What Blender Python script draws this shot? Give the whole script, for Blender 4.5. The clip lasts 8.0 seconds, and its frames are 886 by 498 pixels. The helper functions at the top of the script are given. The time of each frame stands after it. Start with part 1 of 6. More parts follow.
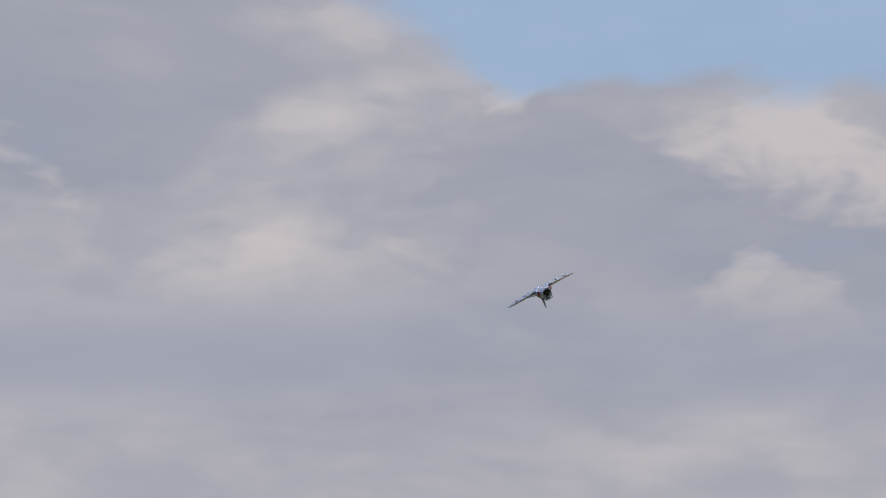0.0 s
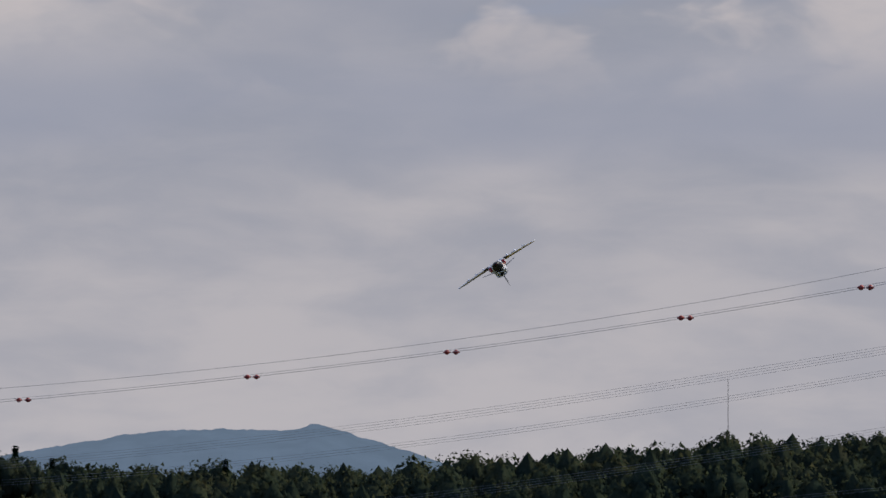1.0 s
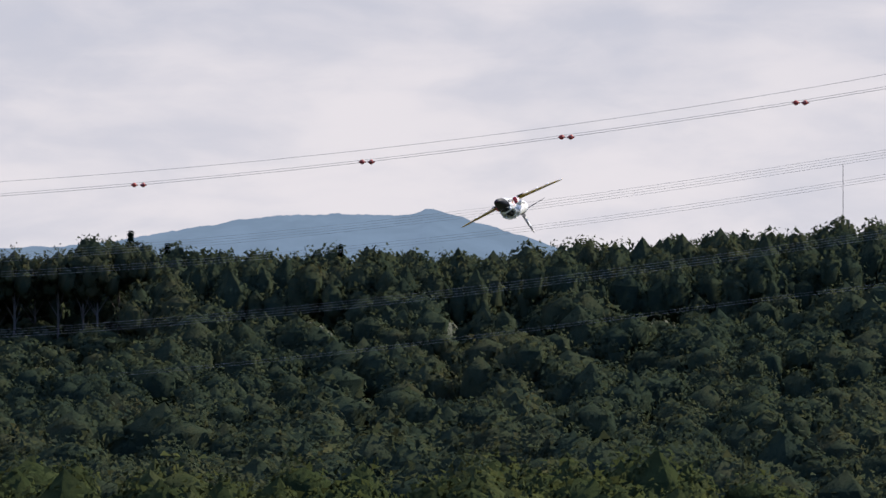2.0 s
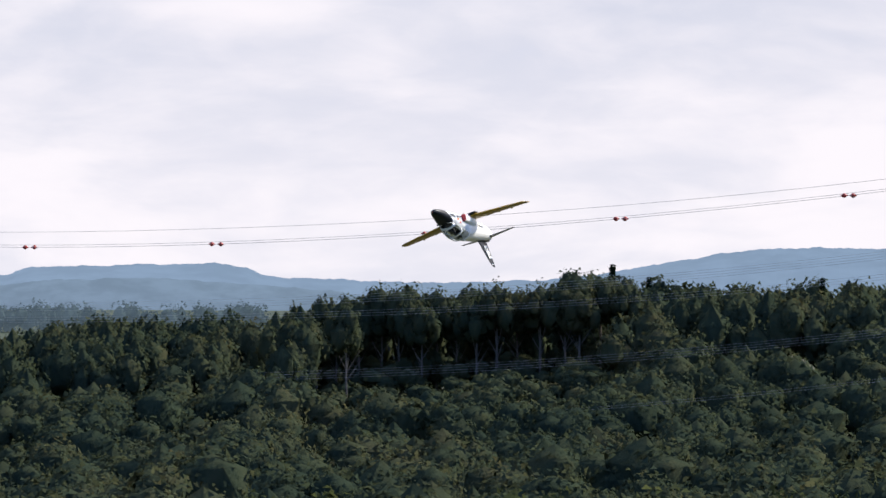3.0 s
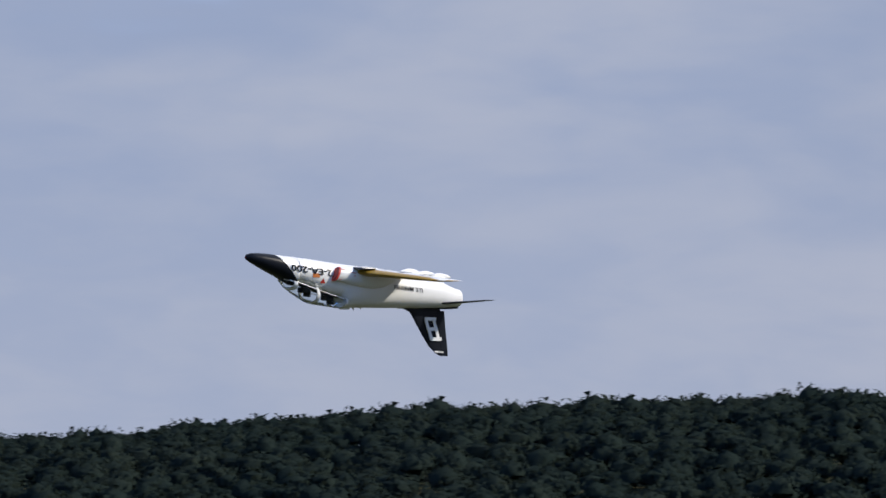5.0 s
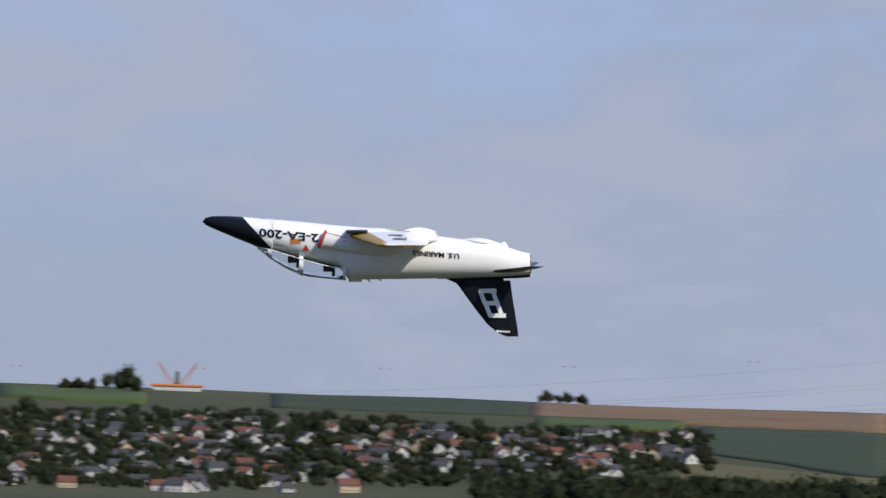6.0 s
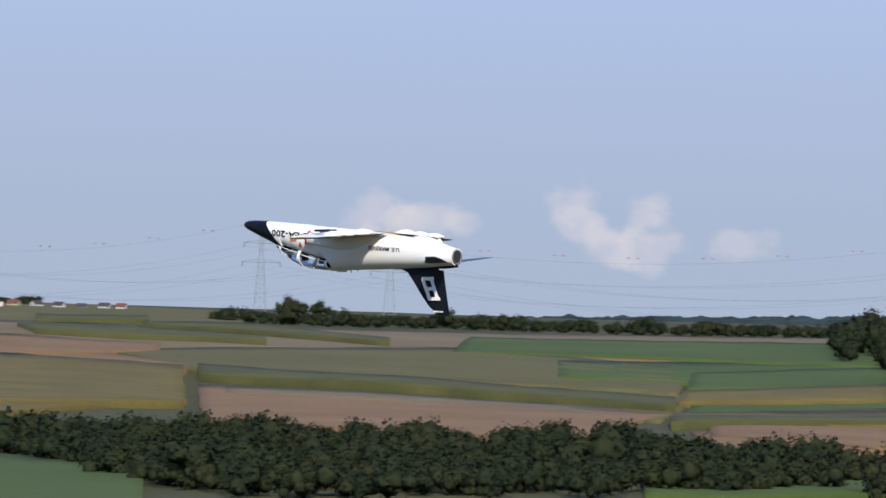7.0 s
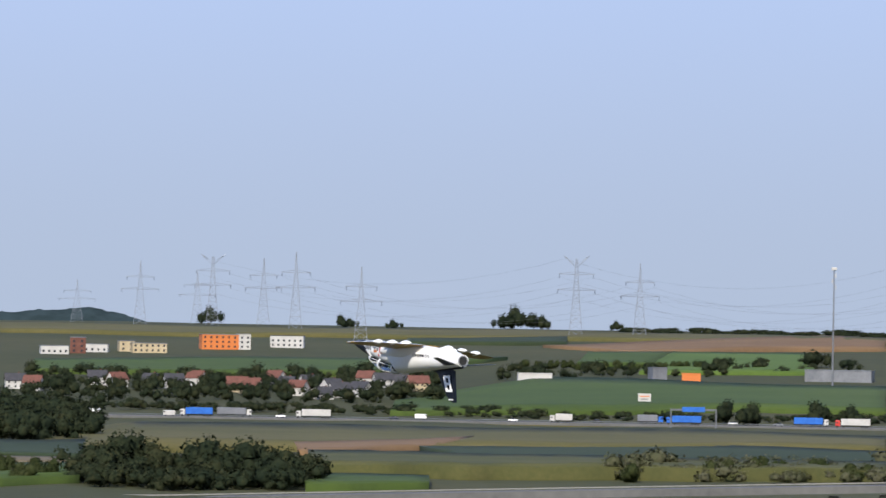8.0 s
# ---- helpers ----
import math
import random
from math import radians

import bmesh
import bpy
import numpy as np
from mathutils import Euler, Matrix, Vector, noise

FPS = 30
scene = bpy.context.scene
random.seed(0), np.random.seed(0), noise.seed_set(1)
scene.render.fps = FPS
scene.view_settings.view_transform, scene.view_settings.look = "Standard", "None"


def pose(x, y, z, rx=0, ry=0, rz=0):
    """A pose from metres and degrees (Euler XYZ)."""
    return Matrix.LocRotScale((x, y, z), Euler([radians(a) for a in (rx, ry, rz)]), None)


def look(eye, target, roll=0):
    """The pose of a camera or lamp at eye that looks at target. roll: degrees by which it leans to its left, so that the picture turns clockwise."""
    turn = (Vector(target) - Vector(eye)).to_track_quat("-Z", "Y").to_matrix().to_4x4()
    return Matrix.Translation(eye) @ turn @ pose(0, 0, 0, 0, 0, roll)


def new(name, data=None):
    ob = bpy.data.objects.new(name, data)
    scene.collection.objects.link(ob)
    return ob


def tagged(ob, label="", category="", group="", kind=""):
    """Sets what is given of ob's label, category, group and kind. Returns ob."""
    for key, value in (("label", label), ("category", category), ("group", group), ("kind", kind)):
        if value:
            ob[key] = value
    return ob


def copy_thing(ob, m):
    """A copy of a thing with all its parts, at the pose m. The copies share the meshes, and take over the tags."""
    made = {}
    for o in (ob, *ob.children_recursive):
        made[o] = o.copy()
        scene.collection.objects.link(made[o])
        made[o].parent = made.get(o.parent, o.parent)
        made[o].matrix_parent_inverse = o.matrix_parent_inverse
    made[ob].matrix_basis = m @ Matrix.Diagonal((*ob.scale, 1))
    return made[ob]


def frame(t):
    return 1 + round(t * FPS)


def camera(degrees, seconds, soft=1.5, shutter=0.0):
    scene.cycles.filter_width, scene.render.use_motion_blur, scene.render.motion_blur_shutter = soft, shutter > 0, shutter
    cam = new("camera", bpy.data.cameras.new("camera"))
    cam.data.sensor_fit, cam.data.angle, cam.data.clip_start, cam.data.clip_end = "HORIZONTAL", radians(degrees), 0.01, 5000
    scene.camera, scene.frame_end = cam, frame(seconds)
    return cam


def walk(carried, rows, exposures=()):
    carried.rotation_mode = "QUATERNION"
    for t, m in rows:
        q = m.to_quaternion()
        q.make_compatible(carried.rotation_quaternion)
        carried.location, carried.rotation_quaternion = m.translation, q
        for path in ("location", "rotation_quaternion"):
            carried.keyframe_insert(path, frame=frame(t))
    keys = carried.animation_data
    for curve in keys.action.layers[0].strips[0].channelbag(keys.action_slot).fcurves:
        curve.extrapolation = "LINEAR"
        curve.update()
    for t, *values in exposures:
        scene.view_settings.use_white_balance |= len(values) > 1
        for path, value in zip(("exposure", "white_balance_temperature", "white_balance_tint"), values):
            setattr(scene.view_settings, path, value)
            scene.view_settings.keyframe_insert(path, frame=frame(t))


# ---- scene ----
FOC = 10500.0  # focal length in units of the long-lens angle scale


def at(p, d, z=0.0):
    """A place d metres away at bearing p (in 1/FOC radians, to the left of the first bearing) and height z over the eye."""
    return Vector((-d * math.sin(p / FOC), d * math.cos(p / FOC), z))


def aim(p, h, roll):
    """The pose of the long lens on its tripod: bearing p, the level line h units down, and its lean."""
    return pose(0, 0, 0, 90 + math.degrees(math.atan((h - 441) / FOC)), 0, math.degrees(p / FOC)) @ pose(0, 0, 0, 0, 0, roll)


EXPOSURES = [(0.0, -0.1), (0.5, -0.1), (1.0, -0.22), (1.2, -0.15), (2.3, 0.8), (2.5, 0.9), (3.0, 0.85), (3.5, 0.65), (4.0, 0.35),
             (4.5, 0.15), (4.7, 0.1), (5.8, 0.0), (6.5, 0.1), (7.0, 0.25), (7.5, 0.35), (8.0, 0.4)]
cam = camera(2 * math.degrees(math.atan(784 / FOC)), 8.0, soft=1.5, shutter=0.03)
walk(cam, [
    (0.00, aim(449, 1270, 0.0)),
    (0.25, aim(275, 1165, 0.0)),
    (0.50, aim(134, 1053, 0.0)),
    (0.75, aim(50, 945, 0.0)),
    (1.00, aim(0, 832, 0.0)),
    (1.20, aim(7, 748, 0.0)),
    (1.75, aim(130, 555, 0.0)),
    (2.30, aim(365, 391, 0.0)),
    (2.50, aim(563, 429, 0.0)),
    (2.70, aim(790, 495, 0.0)),
    (3.00, aim(1055, 511, 0.0)),
    (3.30, aim(1445, 567, 0.0)),
    (3.50, aim(1878, 600, 0.0)),
    (3.70, aim(2324, 661, 0.0)),
    (4.00, aim(2996, 733, 0.0)),
    (4.20, aim(3631, 735, 0.0)),
    (4.50, aim(4665, 834, 0.3)),
    (4.70, aim(5450, 904, 0.6)),
    (5.07, aim(7247, 862, 1.1)),
    (5.43, aim(9591, 795, 1.6)),
    (5.80, aim(12450, 728, 2.1)),
    (5.90, aim(13300, 722, 2.1)),
    (6.00, aim(14148, 708, 2.1)),
    (6.10, aim(14988, 715, 2.1)),
    (6.20, aim(15828, 712, 2.1)),
    (6.30, aim(16638, 690, 2.0)),
    (6.40, aim(17345, 682, 1.9)),
    (6.50, aim(18020, 655, 1.8)),
    (6.60, aim(18640, 630, 1.8)),
    (6.70, aim(19225, 605, 1.8)),
    (6.80, aim(19780, 588, 1.8)),
    (6.90, aim(20285, 575, 1.8)),
    (7.00, aim(20765, 560, 1.8)),
    (7.10, aim(21197, 522, 1.8)),
    (7.20, aim(21599, 500, 1.8)),
    (7.50, aim(22727, 525, 1.8)),
    (7.70, aim(23491, 607, 1.6)),
    (7.80, aim(23861, 632, 1.5)),
    (8.00, aim(24368, 582, 1.0)),
], exposures=EXPOSURES)

# ---- world and sun ----
SUN_BEARING, SUN_HEIGHT = radians(-62), radians(36)
SUN_WAY = Vector((-math.sin(SUN_BEARING) * math.cos(SUN_HEIGHT), math.cos(SUN_BEARING) * math.cos(SUN_HEIGHT), math.sin(SUN_HEIGHT)))


class Nodes:
    """Short hand for building a node tree."""

    def __init__(self, tree):
        self.tree = tree
        tree.nodes.clear()

    def add(self, kind, ins=None, **props):
        n = self.tree.nodes.new(kind)
        for k, v in props.items():
            setattr(n, k, v)
        for k, v in (ins or {}).items():
            if isinstance(v, bpy.types.NodeSocket):
                self.tree.links.new(v, n.inputs[k])
            else:
                n.inputs[k].default_value = v
        return n

    def math(self, op, a, b=0.0, clamp=False):
        return self.add("ShaderNodeMath", {0: a, 1: b}, operation=op, use_clamp=clamp).outputs[0]

    def ramp(self, fac, stops):
        n = self.add("ShaderNodeValToRGB", {"Fac": fac})
        els = n.color_ramp.elements
        while len(els) < len(stops):
            els.new(0.5)
        for e, (pos, c) in zip(els, stops):
            e.position, e.color = pos, (*c, 1) if len(c) == 3 else c
        return n.outputs["Color"]

    def mix(self, fac, a, b):
        n = self.add("ShaderNodeMix", {0: fac}, data_type="RGBA")
        for k, v in ((6, a), (7, b)):
            if isinstance(v, bpy.types.NodeSocket):
                self.tree.links.new(v, n.inputs[k])
            else:
                n.inputs[k].default_value = (*v, 1)
        return n.outputs[2]

    def noise(self, vec, scale, detail=4.0, rough=0.55):
        return self.add("ShaderNodeTexNoise", {"Vector": vec, "Scale": scale, "Detail": detail, "Roughness": rough}).outputs["Fac"]

    def span(self, v, a, b, c=0.0, d=1.0, smooth=True):
        return self.add("ShaderNodeMapRange", {0: v, 1: a, 2: b, 3: c, 4: d}, interpolation_type="SMOOTHSTEP" if smooth else "LINEAR").outputs[0]


world = bpy.data.worlds.new("sky")
scene.world = world
world.use_nodes = True
w = Nodes(world.node_tree)
geo = w.add("ShaderNodeNewGeometry")
way = w.add("ShaderNodeTexCoord").outputs["Generated"]
nish = w.add("ShaderNodeTexSky", sky_type="NISHITA", sun_disc=False, sun_elevation=SUN_HEIGHT, sun_rotation=-SUN_BEARING, air_density=1.2, dust_density=0.25, ozone_density=3.0)
sep = w.add("ShaderNodeSeparateXYZ", {0: way})
zz = sep.outputs[2]
# the cloud deck lies flat, so its patches draw out into bands low over the land
flat = w.add("ShaderNodeVectorMath", {0: way, 1: (9.0, 9.0, 27.0)}, operation="MULTIPLY").outputs[0]
bend = w.add("ShaderNodeVectorMath", {0: w.add("ShaderNodeTexNoise", {"Vector": flat, "Scale": 1.6, "Detail": 3.0}).outputs["Color"], "Scale": 0.35}, operation="SCALE").outputs[0]
warp = w.add("ShaderNodeVectorMath", {0: flat, 1: bend}, operation="ADD").outputs[0]
big = w.noise(warp, 1.3, 3.0, 0.5)
small = w.noise(warp, 4.6, 5.0, 0.55)
dens = w.math("ADD", w.math("MULTIPLY", big, 0.72), w.math("MULTIPLY", small, 0.28))
# the deck is closed towards the first bearing and breaks up behind
toward = w.add("ShaderNodeVectorMath", {0: way, 1: (math.sin(radians(5)), math.cos(radians(5)), 0.0)}, operation="DOT_PRODUCT").outputs["Value"]
cover = w.span(toward, -0.7, 0.8, -0.27, 0.26)
lowhaze = w.span(zz, 0.0, 0.05, 0.06, 0.0)
cloud = w.span(w.math("ADD", w.math("ADD", dens, cover), lowhaze), 0.40, 0.66)
shade = w.span(w.math("ADD", w.math("MULTIPLY", big, 0.5), w.math("MULTIPLY", small, 0.5)), 0.36, 0.62)
near_sun = w.span(toward, 0.74, 0.98)
light = w.mix(near_sun, (0.40, 0.44, 0.56), (0.57, 0.54, 0.565))
dim = w.mix(near_sun, (0.30, 0.365, 0.53), (0.345, 0.365, 0.44))
veil = w.mix(w.span(zz, 0.01, 0.075), light, w.mix(w.span(big, 0.4, 0.62), dim, light))
cloudcol = w.mix(w.math("MULTIPLY", shade, 0.85), w.mix(0.45, dim, veil), w.mix(0.6, light, veil))
clear = w.add("ShaderNodeVectorMath", {0: nish.outputs[0], "Scale": 0.075}, operation="SCALE").outputs[0]
tint = w.add("ShaderNodeVectorMath", {0: clear, 1: (0.8, 0.95, 1.35)}, operation="MULTIPLY").outputs[0]
low = w.mix(w.span(zz, 0.0, 0.085), (0.34, 0.405, 0.53), (0.37, 0.475, 0.72))
haze = w.mix(w.span(zz, 0.06, 0.35), low, tint)
col = w.mix(cloud, haze, cloudcol)
# small fair-weather clouds low over the fields
puff_noise = w.noise(w.add("ShaderNodeVectorMath", {0: way, 1: (1.0, 1.0, 1.3)}, operation="MULTIPLY").outputs[0], 120.0, 4.0, 0.5)
for bearing, height, wide in ((20886, 184, 0.0056), (20846, 165, 0.0056), (20781, 168, 0.0060), (20735, 161, 0.0037), (20524, 216, 0.0060), (20515, 168, 0.0063), (20470, 139, 0.0063), (20421, 176, 0.0060), (20400, 141, 0.0069), (20240, 136, 0.0056)):
    heart = Vector((-math.sin(bearing / 10500), math.cos(bearing / 10500), height / 10500)).normalized()
    apart = w.add("ShaderNodeVectorMath", {0: w.add("ShaderNodeVectorMath", {0: way, 1: tuple(heart)}, operation="SUBTRACT").outputs[0], 1: (1.0, 1.0, 1.35)}, operation="MULTIPLY").outputs[0]
    near = w.math("DIVIDE", w.add("ShaderNodeVectorMath", {0: apart}, operation="LENGTH").outputs["Value"], wide)
    body = w.span(w.math("SUBTRACT", w.math("MULTIPLY", puff_noise, 2.8), near), 0.35, 1.1, 0.0, 0.38)
    col = w.mix(body, col, (0.62, 0.585, 0.62))
for bearing, height, wide in ((2760, 190, 0.012), (2880, 196, 0.010), (3010, 186, 0.009), (4950, 640, 0.008), (3240, 150, 0.008)):
    heart = Vector((-math.sin(bearing / FOC), math.cos(bearing / FOC), height / FOC)).normalized()
    apart = w.add("ShaderNodeVectorMath", {0: w.add("ShaderNodeVectorMath", {0: way, 1: tuple(heart)}, operation="SUBTRACT").outputs[0], 1: (1.0, 1.0, 3.2)}, operation="MULTIPLY").outputs[0]
    near = w.math("DIVIDE", w.add("ShaderNodeVectorMath", {0: apart}, operation="LENGTH").outputs["Value"], wide)
    col = w.mix(w.span(w.math("SUBTRACT", w.math("MULTIPLY", puff_noise, 2.4), near), 0.3, 1.3, 0.0, 0.4), col, (0.7, 0.6, 0.6))
# the front of the deck: a dim band, heaped lit tops over it, and a gap of clear sky above
front = w.span(toward, 0.75, 0.97)
band = w.math("MULTIPLY", w.math("MULTIPLY", w.span(zz, 0.046, 0.058), w.span(zz, 0.062, 0.076, 1.0, 0.0)), w.math("MULTIPLY", front, w.span(big, 0.34, 0.56, 0.25, 0.8)))
col = w.mix(band, col, (0.345, 0.37, 0.465))
heap_way = w.add("ShaderNodeVectorMath", {0: way, 1: (1.0, 1.0, 1.9)}, operation="MULTIPLY").outputs[0]
heap_bend = w.add("ShaderNodeVectorMath", {0: w.add("ShaderNodeTexNoise", {"Vector": heap_way, "Scale": 40.0, "Detail": 3.0}).outputs["Color"], "Scale": 0.022}, operation="SCALE").outputs[0]
heap = w.math("ADD", w.noise(w.add("ShaderNodeVectorMath", {0: heap_way, 1: heap_bend}, operation="ADD").outputs[0], 34.0, 4.0, 0.5), w.math("MULTIPLY", sep.outputs[0], 1.0))
high = w.math("MULTIPLY", w.span(zz, 0.058, 0.082), front)
col = w.mix(w.math("MULTIPLY", w.span(heap, 0.36, 0.5, 0.55, 0.0), high), col, (0.365, 0.38, 0.46))
col = w.mix(w.math("MULTIPLY", w.span(heap, 0.49, 0.66, 0.0, 0.8), high), col, (0.64, 0.585, 0.59))
rim = w.math("ADD", zz, w.math("MULTIPLY", w.math("SUBTRACT", heap, 0.5), 0.02))
slant = w.math("ADD", sep.outputs[0], w.math("MULTIPLY", w.math("SUBTRACT", rim, 0.108), 1.6))
gap = w.math("MULTIPLY", w.math("MULTIPLY", w.span(rim, 0.1035, 0.1085), w.span(rim, 0.15, 0.2, 1.0, 0.0)), w.math("MULTIPLY", w.span(slant, -0.045, -0.03), w.span(sep.outputs[0], 0.1, 0.2, 1.0, 0.0)))
col = w.mix(w.math("MULTIPLY", gap, 0.9), col, (0.34, 0.475, 0.68))
# the open deck is brighter overhead than low over the land
overhead = w.span(zz, 0.16, 0.6, 1.0, 1.75)
col = w.add("ShaderNodeVectorMath", {0: col, "Scale": overhead}, operation="SCALE").outputs[0]
bg = w.add("ShaderNodeBackground", {"Color": col, "Strength": 1.0})
w.add("ShaderNodeOutputWorld", {"Surface": bg.outputs[0]})

sun = new("sun", bpy.data.lights.new("sun", "SUN"))
sun.data.energy, sun.data.angle, sun.data.color = 3.9, radians(0.6), (1.0, 0.93, 0.82)
sun.matrix_world = look(SUN_WAY * 50, (0, 0, 0))


# ---- materials ----
def material(name, colours, rough=0.8, scale=0.2, metal=0.0, bump=0.0, fine=8.0, coords="Object", island=0.0, spec=0.3):
    """Colour from two noises between the colours given (dark to light), with grain and relief."""
    m = bpy.data.materials.new(name)
    m.use_nodes = True
    n = Nodes(m.node_tree)
    vec = n.add("ShaderNodeTexCoord").outputs[coords]
    a = n.noise(vec, scale, 3.0)
    b = n.noise(vec, scale * fine, 5.0, 0.6)
    f = n.math("ADD", n.math("MULTIPLY", a, 0.6), n.math("MULTIPLY", b, 0.4))
    if island:
        f = n.math("ADD", f, n.math("MULTIPLY", n.math("SUBTRACT", n.add("ShaderNodeNewGeometry").outputs["Random Per Island"], 0.5), island))
    k = len(colours)
    c = n.ramp(n.span(f, 0.3, 0.7, smooth=False), [(i / max(1, k - 1), q) for i, q in enumerate(colours)])
    ins = {"Base Color": c, "Roughness": rough, "Metallic": metal, "Specular IOR Level": spec}
    if bump:
        ins["Normal"] = n.add("ShaderNodeBump", {"Height": b, "Strength": bump}).outputs[0]
    n.add("ShaderNodeOutputMaterial", {"Surface": n.add("ShaderNodeBsdfPrincipled", ins).outputs[0]})
    return m


def leafy(name, colours, scale=0.03, fine=9.0, grit=2.2):
    """Foliage: each spray is shaded with its bough, and lets some light through."""
    m = bpy.data.materials.new(name)
    m.use_nodes = True
    n = Nodes(m.node_tree)
    vec = n.add("ShaderNodeNewGeometry")
    a = n.noise(vec.outputs["Position"], scale, 2.0)
    b = n.noise(vec.outputs["Position"], scale * fine, 4.0, 0.6)
    f = n.math("ADD", n.math("MULTIPLY", a, 0.55), n.math("MULTIPLY", b, 0.45))
    f = n.math("ADD", f, n.math("MULTIPLY", n.math("SUBTRACT", vec.outputs["Random Per Island"], 0.5), 0.12))
    k = len(colours)
    c = n.ramp(n.span(f, 0.32, 0.68, smooth=False), [(i / (k - 1), q) for i, q in enumerate(colours)])
    bough = n.add("ShaderNodeAttribute", attribute_name="bough").outputs["Vector"]
    nor = n.add("ShaderNodeVectorTransform", {0: bough}, vector_type="NORMAL", convert_from="OBJECT", convert_to="WORLD").outputs[0]
    grain = n.add("ShaderNodeTexNoise", {"Vector": vec.outputs["Position"], "Scale": grit, "Detail": 3.0, "Roughness": 0.6}).outputs["Color"]
    jitter = n.add("ShaderNodeVectorMath", {0: n.add("ShaderNodeVectorMath", {0: grain, 1: (0.5, 0.5, 0.5)}, operation="SUBTRACT").outputs[0], "Scale": 1.0}, operation="SCALE").outputs[0]
    nor = n.add("ShaderNodeVectorMath", {0: n.add("ShaderNodeVectorMath", {0: nor, 1: jitter}, operation="ADD").outputs[0]}, operation="NORMALIZE").outputs[0]
    d = n.add("ShaderNodeBsdfDiffuse", {"Color": c, "Normal": nor})
    t = n.add("ShaderNodeBsdfTranslucent", {"Color": c, "Normal": nor})
    n.add("ShaderNodeOutputMaterial", {"Surface": n.add("ShaderNodeMixShader", {0: 0.5, 1: d.outputs[0], 2: t.outputs[0]}).outputs[0]})
    return m


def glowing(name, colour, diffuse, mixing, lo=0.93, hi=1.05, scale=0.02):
    """A far ridge or tree row seen through miles of lit air, the haze painted in as emitted colour."""
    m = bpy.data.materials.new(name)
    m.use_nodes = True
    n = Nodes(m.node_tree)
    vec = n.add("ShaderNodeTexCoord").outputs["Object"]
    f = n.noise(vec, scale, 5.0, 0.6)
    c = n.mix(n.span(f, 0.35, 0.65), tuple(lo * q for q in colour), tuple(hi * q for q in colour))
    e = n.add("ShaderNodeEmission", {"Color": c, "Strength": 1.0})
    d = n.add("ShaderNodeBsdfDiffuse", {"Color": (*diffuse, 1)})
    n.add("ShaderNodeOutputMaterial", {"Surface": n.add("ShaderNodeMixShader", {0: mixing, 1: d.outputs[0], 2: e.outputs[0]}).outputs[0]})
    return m


